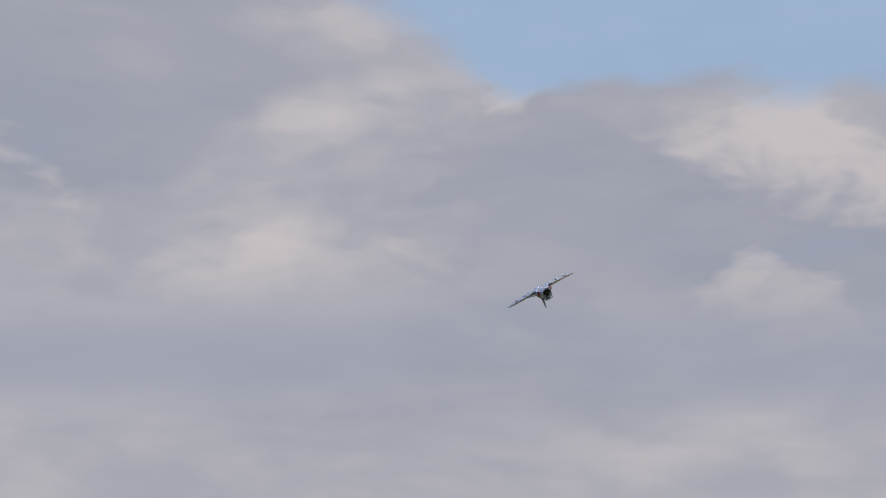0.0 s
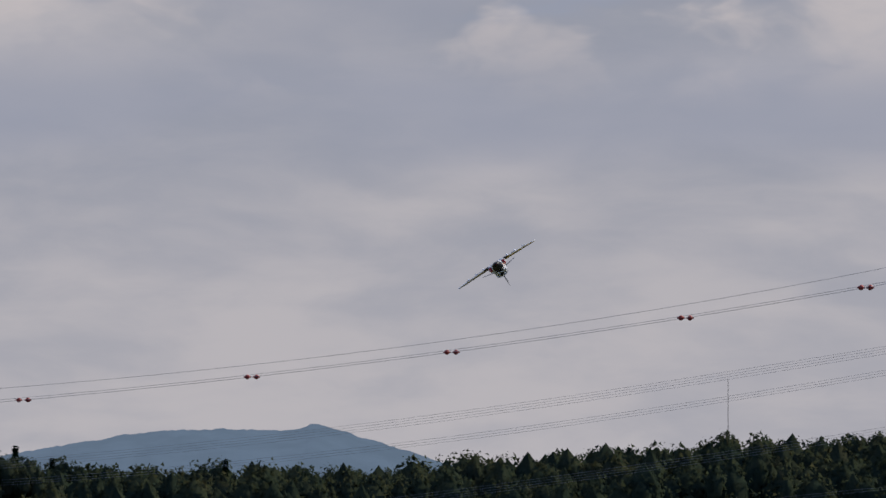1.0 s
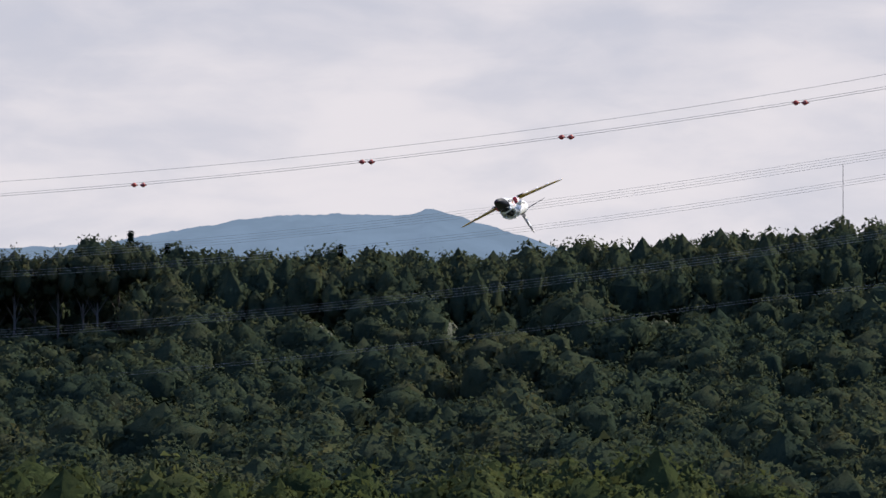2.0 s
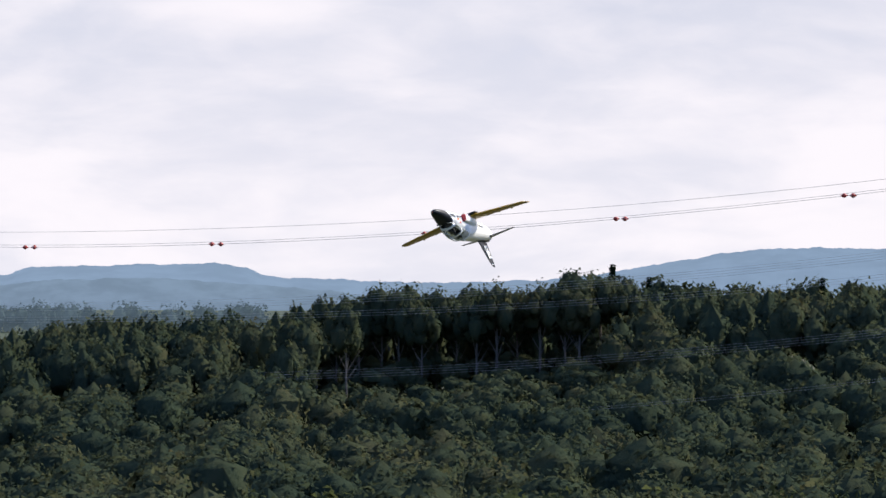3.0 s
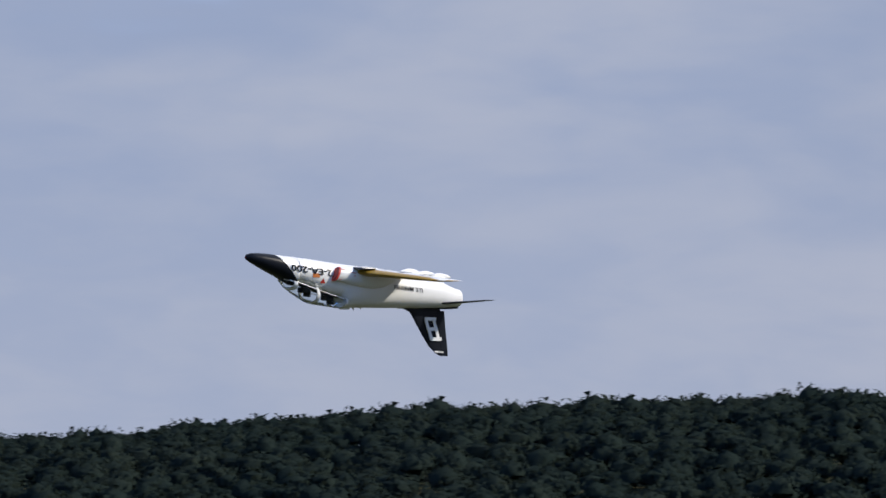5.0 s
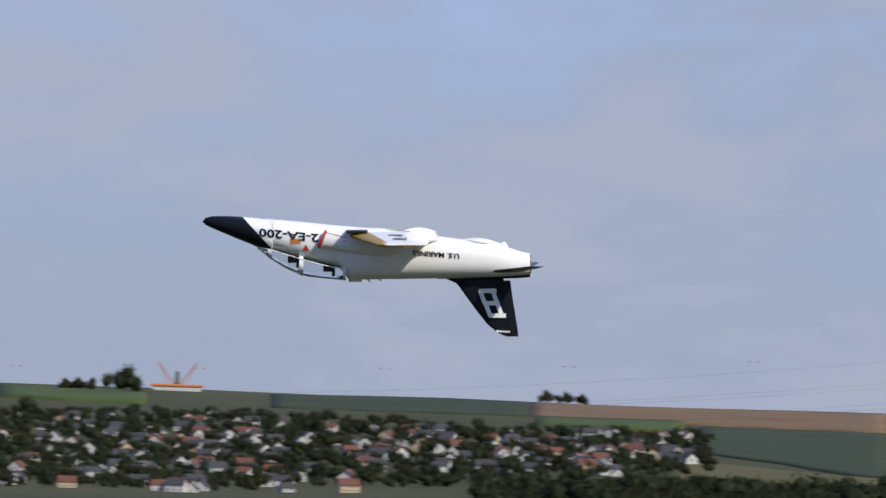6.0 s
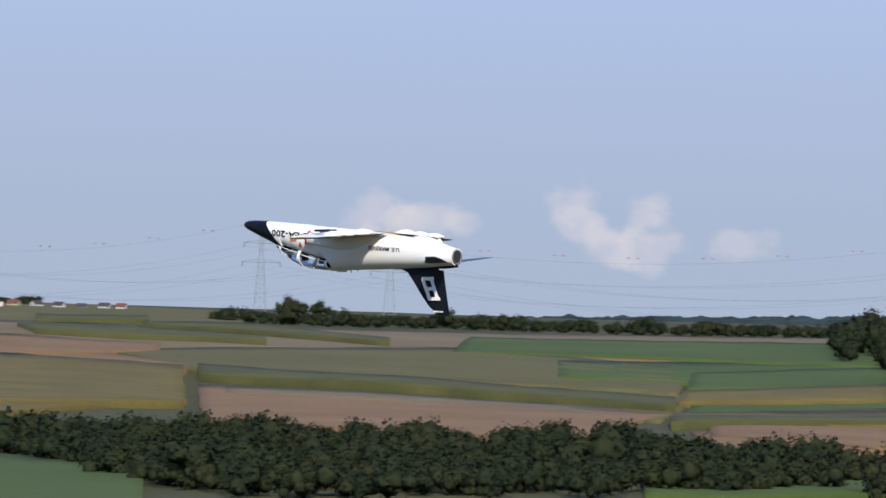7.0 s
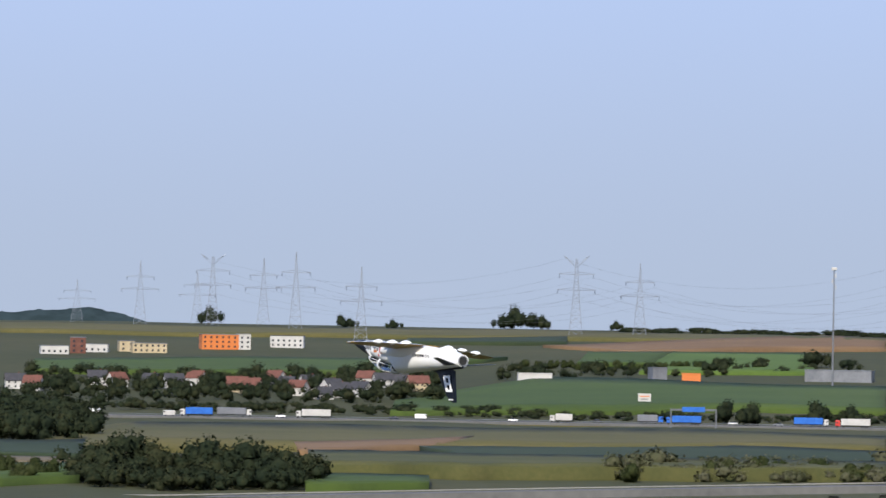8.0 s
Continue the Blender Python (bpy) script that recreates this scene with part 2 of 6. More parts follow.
M = {
    "ground": material("pasture", [(0.028, 0.033, 0.011), (0.046, 0.049, 0.016), (0.07, 0.062, 0.025)], 0.95, 0.004, bump=0.2, fine=30),
    "crop": material("green_crop", [(0.034, 0.057, 0.01), (0.048, 0.076, 0.013), (0.064, 0.09, 0.02)], 0.9, 0.01, fine=25),
    "bright": material("young_crop", [(0.05, 0.09, 0.014), (0.07, 0.115, 0.02), (0.09, 0.135, 0.03)], 0.9, 0.01, fine=25),
    "dark": material("dark_crop", [(0.019, 0.03, 0.012), (0.026, 0.04, 0.015), (0.038, 0.048, 0.019)], 0.9, 0.012, fine=25),
    "meadow": material("dry_meadow", [(0.06, 0.06, 0.017), (0.086, 0.078, 0.025), (0.112, 0.096, 0.036)], 0.9, 0.01, fine=30),
    "soil": material("bare_soil", [(0.12, 0.072, 0.035), (0.16, 0.098, 0.049), (0.2, 0.126, 0.066)], 0.95, 0.01, fine=30),
    "plough": material("dark_ploughed_soil", [(0.017, 0.017, 0.019), (0.024, 0.022, 0.026), (0.034, 0.030, 0.030)], 0.95, 0.01, fine=30),
    "stubble": material("stubble", [(0.098, 0.079, 0.045), (0.128, 0.101, 0.058), (0.158, 0.128, 0.075)], 0.95, 0.01, fine=30),
    "corn": material("ripe_maize", [(0.07, 0.06, 0.015), (0.105, 0.082, 0.02), (0.14, 0.105, 0.028)], 0.9, 0.02, fine=25, bump=0.5),
    "tallcorn": material("tall_maize", [(0.04, 0.046, 0.013), (0.06, 0.062, 0.018), (0.085, 0.08, 0.025)], 0.9, 0.03, fine=20, bump=0.5),
    "leaves": leafy("forest_leaves", [(0.038, 0.055, 0.038), (0.05, 0.068, 0.042), (0.068, 0.08, 0.045), (0.09, 0.09, 0.048)], 0.03),
    "leaves_light": leafy("bush_leaves", [(0.042, 0.058, 0.024), (0.064, 0.08, 0.032), (0.09, 0.1, 0.043)], 0.05),
    # bluer than the near leaves: haze over the far woods is in the colour
    "leaves_far": leafy("hazed_forest_leaves", grit=0.9, colours=[(0.024, 0.038, 0.034), (0.031, 0.046, 0.04), (0.04, 0.054, 0.044)], scale=0.012),
    "leaves_field": leafy("field_tree_leaves", [(0.026, 0.038, 0.026), (0.038, 0.052, 0.03), (0.054, 0.064, 0.034), (0.072, 0.074, 0.037)], 0.04, grit=0.7),
    "leaves_pale": leafy("pale_bush_leaves", [(0.09, 0.1, 0.05), (0.13, 0.135, 0.075), (0.18, 0.17, 0.11)], 0.08),
    "needles": leafy("spruce_needles", [(0.008, 0.018, 0.01), (0.014, 0.028, 0.014), (0.022, 0.036, 0.018)], 0.1),
    "bark": material("grey_bark", [(0.06, 0.052, 0.045), (0.095, 0.084, 0.072), (0.13, 0.118, 0.1)], 0.9, 0.5, bump=0.4),
    "white": material("white_gloss_paint", [(0.76, 0.76, 0.74), (0.8, 0.8, 0.78), (0.83, 0.83, 0.81)], 0.28, 1.2, fine=6, spec=0.5),
    "black": material("blue_black_gloss_paint", [(0.004, 0.005, 0.009), (0.006, 0.008, 0.013), (0.01, 0.012, 0.018)], 0.4, 2.0, spec=0.16),
    "navy": material("navy_paint", [(0.008, 0.011, 0.022), (0.013, 0.018, 0.035), (0.02, 0.026, 0.045)], 0.3, 2.0, spec=0.5),
    "mustard": material("mustard_yellow_paint", [(0.30, 0.175, 0.018), (0.36, 0.215, 0.024), (0.42, 0.26, 0.035)], 0.4, 1.5, spec=0.4),
    "red": material("red_paint", [(0.38, 0.028, 0.02), (0.48, 0.04, 0.03), (0.55, 0.06, 0.04)], 0.45, 2.0),
    "orange": material("orange_paint", [(0.5, 0.14, 0.035), (0.56, 0.17, 0.045), (0.6, 0.21, 0.06)], 0.5, 2.0),
    "steel": material("galvanised_steel", [(0.08, 0.09, 0.1), (0.11, 0.12, 0.135), (0.14, 0.15, 0.17)], 0.7, 0.3),
    "rust": material("red_primed_steel", [(0.34, 0.10, 0.07), (0.42, 0.15, 0.11), (0.5, 0.22, 0.18)], 0.7, 0.3),
    "wire": material("aluminium_wire", [(0.16, 0.17, 0.18), (0.2, 0.21, 0.22), (0.25, 0.26, 0.27)], 0.5, 0.5, metal=0.5),
    "ball": material("red_marker_ball", [(0.34, 0.04, 0.03), (0.42, 0.06, 0.04), (0.5, 0.08, 0.05)], 0.5, 0.5),
    "render": material("white_render", [(0.4, 0.39, 0.37), (0.48, 0.47, 0.45), (0.56, 0.55, 0.52)], 0.85, 0.15),
    "cream": material("cream_render", [(0.36, 0.29, 0.18), (0.44, 0.36, 0.23), (0.5, 0.42, 0.29)], 0.85, 0.15),
    "tile_red": material("red_roof_tiles", [(0.09, 0.04, 0.03), (0.13, 0.055, 0.04), (0.18, 0.075, 0.055)], 0.8, 0.3, bump=0.4),
    "tile_dark": material("slate_roof_tiles", [(0.03, 0.03, 0.036), (0.045, 0.045, 0.05), (0.07, 0.065, 0.07)], 0.75, 0.3, bump=0.4),
    "window": material("window_glass", [(0.02, 0.025, 0.03), (0.03, 0.036, 0.045), (0.045, 0.05, 0.06)], 0.12, 0.5, spec=0.6),
    "asphalt": material("asphalt", [(0.09, 0.09, 0.09), (0.12, 0.12, 0.118), (0.15, 0.148, 0.144)], 0.9, 0.05),
    "concrete": material("concrete", [(0.17, 0.165, 0.155), (0.22, 0.215, 0.2), (0.27, 0.26, 0.245)], 0.85, 0.1),
    "tyre": material("tyre_rubber", [(0.02, 0.02, 0.02), (0.03, 0.03, 0.03), (0.045, 0.045, 0.045)], 0.9, 1.0),
    "sheet": material("pale_blue_sheeting", [(0.1, 0.13, 0.2), (0.13, 0.17, 0.26), (0.17, 0.21, 0.31)], 0.6, 0.5),
    "blue": material("blue_tarpaulin", [(0.015, 0.09, 0.36), (0.02, 0.12, 0.46), (0.03, 0.16, 0.55)], 0.55, 0.5),
    "grey": material("grey_sheet_metal", [(0.13, 0.14, 0.16), (0.18, 0.19, 0.21), (0.23, 0.24, 0.26)], 0.5, 0.2, metal=0.3),
    "green_tarp": material("pale_green_sheeting", [(0.22, 0.30, 0.24), (0.28, 0.37, 0.3), (0.35, 0.44, 0.37)], 0.6, 0.3),
    # paler, bluer steel for far pylons: haze is put into its colour
    "steel_far": material("haze_paled_steel", [(0.2, 0.225, 0.265), (0.24, 0.265, 0.305), (0.28, 0.305, 0.345)], 0.8, 0.3),
    # these four glow: the haze of distance is put into their colour
    "far": glowing("far_ridge_haze_glow", (0.17, 0.235, 0.335), (0.03, 0.05, 0.05), 0.8),
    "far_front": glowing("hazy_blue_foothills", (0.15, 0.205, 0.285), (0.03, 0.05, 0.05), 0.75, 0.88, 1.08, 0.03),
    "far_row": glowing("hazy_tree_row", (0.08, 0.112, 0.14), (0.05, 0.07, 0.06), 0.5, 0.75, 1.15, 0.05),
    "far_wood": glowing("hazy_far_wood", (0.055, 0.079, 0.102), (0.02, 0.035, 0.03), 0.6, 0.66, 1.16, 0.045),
}
glass = bpy.data.materials.new("canopy_glass")
glass.use_nodes = True
g = Nodes(glass.node_tree)
gl = g.add("ShaderNodeBsdfGlossy", {"Color": (1, 1, 1, 1), "Roughness": 0.04})
tr = g.add("ShaderNodeBsdfTransparent", {"Color": (0.86, 0.89, 0.9, 1)})
fr = g.add("ShaderNodeFresnel", {"IOR": 1.18})
g.add("ShaderNodeOutputMaterial", {"Surface": g.add("ShaderNodeMixShader", {0: fr.outputs[0], 1: tr.outputs[0], 2: gl.outputs[0]}).outputs[0]})
M["glass"] = glass


# ---- building helpers ----
def mesh_object(name, verts, faces, mat, parent=None, label="", smooth=False):
    me = bpy.data.meshes.new(name)
    me.from_pydata([tuple(v) for v in verts], [], [tuple(f) for f in faces])
    me.materials.append(mat)
    if smooth:
        me.polygons.foreach_set("use_smooth", [True] * len(me.polygons))
    me.update()
    ob = new(name, me)
    if parent:
        ob.parent = parent
    return tagged(ob, label)


def part(name, bm, mat, parent, label="", smooth=False):
    me = bpy.data.meshes.new(name)
    bmesh.ops.recalc_face_normals(bm, faces=bm.faces)
    bm.to_mesh(me)
    bm.free()
    me.materials.append(mat)
    if smooth:
        me.polygons.foreach_set("use_smooth", [True] * len(me.polygons))
    ob = new(name, me)
    ob.parent = parent
    return tagged(ob, label)


def thing(name, m, label, category, group="", kind=""):
    ob = new(name)
    ob.empty_display_size = 0.1
    ob.matrix_basis = m
    return tagged(ob, label, category, group, kind)


def block(bm, centre, size, bevel=0.0, turn=None):
    r = bmesh.ops.create_cube(bm, size=1.0)
    m = Matrix.Translation(centre) @ (turn or Matrix()) @ Matrix.Diagonal((*size, 1))
    bmesh.ops.transform(bm, matrix=m, verts=r["verts"])
    if bevel:
        es = {e for v in r["verts"] for e in v.link_edges}
        bmesh.ops.bevel(bm, geom=list(es), offset=bevel, segments=2, affect="EDGES", profile=0.5)


def rod(bm, a, b, ra, rb=None, n=5):
    a, b = Vector(a), Vector(b)
    rb = ra if rb is None else rb
    q = (b - a).to_track_quat("Z", "Y").to_matrix()
    va = [bm.verts.new(a + q @ Vector((ra * math.cos(6.2832 * i / n), ra * math.sin(6.2832 * i / n), 0))) for i in range(n)]
    vb = [bm.verts.new(b + q @ Vector((rb * math.cos(6.2832 * i / n), rb * math.sin(6.2832 * i / n), 0))) for i in range(n)]
    for i in range(n):
        bm.faces.new((va[i], va[(i + 1) % n], vb[(i + 1) % n], vb[i]))
    bm.faces.new(va[::-1])
    bm.faces.new(vb)


def tube(name, points, radius, mat, label, category, group, n=4):
    """One unbroken cable through the points."""
    verts, faces = [], []
    for i, q in enumerate(points):
        way_on = (points[min(i + 1, len(points) - 1)] - points[max(i - 1, 0)]).to_track_quat("Z", "Y").to_matrix()
        verts += [q + way_on @ Vector((radius * math.cos(6.2832 * k / n), radius * math.sin(6.2832 * k / n), 0)) for k in range(n)]
    for i in range(len(points) - 1):
        for k in range(n):
            a, b = i * n + k, i * n + (k + 1) % n
            faces.append((a, b, b + n, a + n))
    return tagged(mesh_object(name, verts, faces, mat), label, category, group)


def lerp(x, table):
    """Linear look-up in rows of (x, value)."""
    return float(np.interp(x, [r[0] for r in table], [r[1] for r in table]))


# ---- the lie of the land ----
WOOD_BASE = [(0, -1.7), (8, -2.2), (30, -7), (200, -42), (450, -60), (620, -44), (700, -40), (800, -43), (1150, -44), (1600, -50), (2200, -30), (3000, -22), (4900, -14)]
FIELD_BASE = [(0, -1.7), (8, -2.2), (30, -7), (300, -42), (1000, -64), (1600, -52), (2000, -47.5), (2660, -42), (3000, -31.5), (3300, -22), (3600, -13), (4000, -3), (4300, 1), (4900, -2)]
# each wooded ridge: its distance, its width, the height of its trees and the bearing-by-bearing line of its tree tops
RIDGES = [
    (1310, 170, 21, [(-2600, 150), (-1600, 112), (-784, 84), (-400, 72), (-250, 58), (-100, 42), (0, 34), (552, 30), (784, 22), (1162, -5), (1462, -28), (1962, -70), (2262, -110), (2662, -155), (3200, -230), (3700, -330)]),
    (2000, 260, 13, [(1700, -330), (1900, -110), (2028, -75), (2238, -28), (2408, -8), (2628, -2), (2780, -12), (3000, -60), (3180, -125), (3300, -220), (3400, -330)]),
    (3050, 330, 14, [(2300, -330), (2500, -5), (2680, 8), (2880, 28), (3280, 55), (3580, 61), (3780, 46), (3867, 42), (4000, 20), (4300, -330)]),
    (2350, 420, 15, [(3650, -330), (3867, 42), (3935, 60), (4115, 72), (4415, 90), (4624, 135), (4849, 184), (5024, 204), (5184, 214), (5494, 212), (5764, 215), (6234, 199), (6800, 170), (7400, 120), (8200, 60), (9200, 0), (10400, -330)]),
]


def land(p, d):
    s = min(1, max(0, (p - 8200) / 2600))
    s = s * s * (3 - 2 * s)
    base = (1 - s) * lerp(d, WOOD_BASE) + s * lerp(d, FIELD_BASE)
    z = base
    for dist, wide, tall, crest in RIDGES:
        if crest[0][0] < p < crest[-1][0]:
            b = (1 - s) * lerp(dist, WOOD_BASE) + s * lerp(dist, FIELD_BASE)
            top = lerp(p, crest) * dist / FOC - tall
            if top > b:
                z += (top - b) * math.exp(-((d - dist) / wide) ** 2)
    if d > 500:
        z += 1.2 * (noise.noise((p / 300, d / 220, 0)))
    return z


FIELD_D = np.linspace(1250, 4250, 400)
FIELD_V = np.array([land(16000, d) * FOC / d for d in FIELD_D])
FIELD_V = np.maximum.accumulate(FIELD_V)


def far_of(v):
    """How far the open fields lie that show v units over the level line."""
    return float(np.interp(v, FIELD_V, FIELD_D))


def build_ground():
    ps = list(np.arange(-2800, 25801, 110)) + list(np.linspace(25900, -2800 + 2 * math.pi * FOC, 60))
    ds = [0.5, 3, 8, 18, 30, 60, 120, 200, 300, 450, 575, 700, 800, 900] + list(np.arange(950, 4951, 80))
    verts, faces = [(0, 0, -1.7)], []
    k = len(ds)
    for p in ps[:-1]:
        for d in ds:
            verts.append(tuple(at(p, d, land(p, d))))
    n = len(ps) - 1
    for i in range(n):
        j = (i + 1) % n
        faces.append((0, 1 + i * k, 1 + j * k))
        for q in range(k - 1):
            a, b = 1 + i * k + q, 1 + j * k + q
            faces.append((a, a + 1, b + 1, b))
    ob = mesh_object("ground", verts, faces, M["ground"], smooth=True)
    return tagged(ob, "rolling open grassland falling away from the hilltop", "ground", kind="structure")


build_ground()


def far_ridge(name, label, mat, dist, crest, foot, step=18, rough=2.0, depth=260):
    """A distant range of hills: a rounded back whose crest follows the line given."""
    p0, p1 = crest[0][0], crest[-1][0]
    ps = np.arange(p0, p1 + 1, step)
    verts, faces = [], []
    for p in ps:
        v = lerp(p, crest) + rough * (noise.fractal((p / 45, dist, 0), 1.0, 2.0, 5) + 0.6 * noise.noise((p / 9, 3.3, 0)))
        top = v * dist / FOC
        for k, (dd, f) in enumerate(((-1, 0), (-0.7, 0.42), (-0.35, 0.8), (0, 1), (0.6, 0.4), (1, 0))):
            verts.append(tuple(at(p, dist + dd * depth, foot + (top - foot) * f)))
    for i in range(len(ps) - 1):
        for k in range(5):
            a = i * 6 + k
            faces.append((a, a + 1, a + 7, a + 6))
    ob = mesh_object(name, verts, faces, mat, smooth=True)
    return tagged(ob, label, "hills", kind="structure")


# the blue of the far ridges is painted haze, given off as glow
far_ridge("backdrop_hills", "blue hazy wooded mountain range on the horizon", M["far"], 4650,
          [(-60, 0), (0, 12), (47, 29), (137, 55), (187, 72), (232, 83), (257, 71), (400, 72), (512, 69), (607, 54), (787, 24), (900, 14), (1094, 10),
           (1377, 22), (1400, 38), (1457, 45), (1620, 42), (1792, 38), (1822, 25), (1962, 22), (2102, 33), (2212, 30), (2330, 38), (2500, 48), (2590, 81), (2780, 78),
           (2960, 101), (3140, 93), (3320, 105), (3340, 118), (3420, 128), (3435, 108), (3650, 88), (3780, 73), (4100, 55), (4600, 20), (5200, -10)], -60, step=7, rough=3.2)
far_ridge("backdrop_foothills", "lower foothills before the mountain range, blue with painted haze", M["far_front"], 4420,
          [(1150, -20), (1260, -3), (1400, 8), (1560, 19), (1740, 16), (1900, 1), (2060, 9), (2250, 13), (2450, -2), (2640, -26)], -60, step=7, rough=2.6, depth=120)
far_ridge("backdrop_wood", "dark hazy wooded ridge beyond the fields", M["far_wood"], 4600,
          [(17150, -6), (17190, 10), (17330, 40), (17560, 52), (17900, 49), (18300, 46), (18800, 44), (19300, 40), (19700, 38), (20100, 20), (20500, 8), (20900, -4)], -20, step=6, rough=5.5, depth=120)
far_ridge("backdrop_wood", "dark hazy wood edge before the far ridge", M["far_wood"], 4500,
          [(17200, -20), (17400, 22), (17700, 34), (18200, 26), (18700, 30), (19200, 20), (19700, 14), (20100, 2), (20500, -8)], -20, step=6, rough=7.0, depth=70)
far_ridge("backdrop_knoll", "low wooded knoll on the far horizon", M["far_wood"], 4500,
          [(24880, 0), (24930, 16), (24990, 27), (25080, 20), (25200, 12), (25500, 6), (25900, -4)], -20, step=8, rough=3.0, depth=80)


# ---- the model jet ----
# side view of the body: distance from the tail pipe, belly, back and half width (metres)
BODY = [(0.0, 0.0, 0.158, 0.088), (0.06, -0.012, 0.163, 0.105), (0.13, -0.035, 0.17, 0.122), (0.22, -0.068, 0.174, 0.138), (0.29, -0.078, 0.176, 0.146), (0.38, -0.088, 0.178, 0.152),
        (0.49, -0.104, 0.18, 0.158), (0.64, -0.125, 0.182, 0.165), (0.78, -0.144, 0.184, 0.17), (0.93, -0.162, 0.186, 0.174), (1.08, -0.178, 0.187, 0.176),
        (1.22, -0.193, 0.19, 0.176), (1.325, -0.202, 0.19, 0.174), (1.40, -0.208, 0.098, 0.171), (1.53, -0.221, 0.07, 0.166), (1.67, -0.237, 0.03, 0.16), (1.80, -0.248, -0.01, 0.152),
        (1.885, -0.255, -0.035, 0.144), (1.89, -0.256, 0.0, 0.143), (1.96, -0.26, -0.035, 0.135), (2.05, -0.268, -0.075, 0.12), (2.15, -0.277, -0.115, 0.103), (2.25, -0.281, -0.158, 0.082), (2.33, -0.279, -0.192, 0.056), (2.375, -0.268, -0.215, 0.03), (2.392, -0.25, -0.228, 0.012)]
CANOPY = [(1.36, 0.105, 0.192, 0.15), (1.42, 0.093, 0.189, 0.15), (1.53, 0.07, 0.178, 0.15), (1.62, 0.045, 0.168, 0.148), (1.69, 0.025, 0.15, 0.144), (1.77, 0.0, 0.115, 0.138), (1.84, -0.02, 0.075, 0.13), (1.90, -0.04, 0.035, 0.118), (1.96, -0.05, -0.012, 0.09), (1.995, -0.056, -0.04, 0.05)]


def body_side(x, z):
    lo, hi, wd = (lerp(x, [(r[0], r[k]) for r in BODY]) for k in (1, 2, 3))
    u = (z - (lo + hi) / 2) / ((hi - lo) / 2)
    return wd * max(0.0, 1 - abs(u) ** 2.3) ** (1 / 2.3)


def loft(bm, sections):
    """Skin over closed rings, capped at both ends."""
    rings = [[bm.verts.new(p) for p in ring] for ring in sections]
    n = len(rings[0])
    for a, b in zip(rings, rings[1:]):
        for i in range(n):
            bm.faces.new((a[i], a[(i + 1) % n], b[(i + 1) % n], b[i]))
    bm.faces.new(rings[0][::-1])
    bm.faces.new(rings[-1])


def oval(x, lo, hi, wd, n=64, e=2.3):
    out = []
    for i in range(n):
        t = 2 * math.pi * i / n
        c, s = math.cos(t), math.sin(t)
        out.append((x, wd * math.copysign(abs(c) ** (2 / e), c), (lo + hi) / 2 + (hi - lo) / 2 * math.copysign(abs(s) ** (2 / e), s)))
    return out


def foil(x0, x1, y, z, thick, n=10, up=1.0):
    """Points round a wing section from trailing edge x1 over the top to the leading edge x0 and back."""
    top, low = [], []
    for i in range(n + 1):
        u = 0.5 - 0.5 * math.cos(math.pi * i / n)
        t = 5 * thick * (0.2969 * math.sqrt(u) - 0.126 * u - 0.3516 * u ** 2 + 0.2843 * u ** 3 - 0.1036 * u ** 4) * abs(x0 - x1)
        top.append((x0 + (x1 - x0) * u, y, z + t * 1.1))
        low.append((x0 + (x1 - x0) * u, y, z - t * 0.9))
    return top[::-1] + low[1:-1]


def surface(name, rows, mat, parent, label="", upright=False, second=None):
    """A wing or fin from sections (leading x, trailing x, span place, height, thickness); upright ones stand on end."""
    bm = bmesh.new()
    secs = []
    for x0, x1, s, z, th in rows:
        f = foil(x0, x1, 0, 0, th)
        secs.append([(x, q, s) if upright else (x, s, z + q) for x, _, q in f])
    loft(bm, secs)
    ob = part(name, bm, mat, parent, label, smooth=True)
    me = ob.data
    me.set_sharp_from_angle(angle=radians(50))
    if second:
        me.materials.append(second)
        for poly in me.polygons:
            if poly.normal.z < -0.2 and poly.center.x < 1.215 - 0.14 * abs(poly.center.y):
                poly.material_index = 1
    return ob


def lettering(name, text, height, x, z, parent, mat, slant=0.0, width=1.0):
    """Letters lying on the starboard skin, read nose to the reader's right."""
    cu = bpy.data.curves.new(name, "FONT")
    cu.offset = height * 0.02
    cu.body, cu.size, cu.align_x, cu.align_y, cu.resolution_u = text, height, "CENTER", "CENTER", 2
    tmp = bpy.data.objects.new(name, cu)
    scene.collection.objects.link(tmp)
    me = bpy.data.meshes.new_from_object(tmp.evaluated_get(bpy.context.evaluated_depsgraph_get()))
    bpy.data.objects.remove(tmp)
    bm = bmesh.new()
    bm.from_mesh(me)
    bmesh.ops.triangulate(bm, faces=bm.faces)
    bmesh.ops.subdivide_edges(bm, edges=[e for e in bm.edges if e.calc_length() > 0.03], cuts=2)
    for v in bm.verts:
        px, pz = x + v.co.x * width, z + v.co.y + slant * v.co.x * width
        v.co = (px, -body_side(px, pz) - 0.006, pz)
    return part(name, bm, mat, parent)


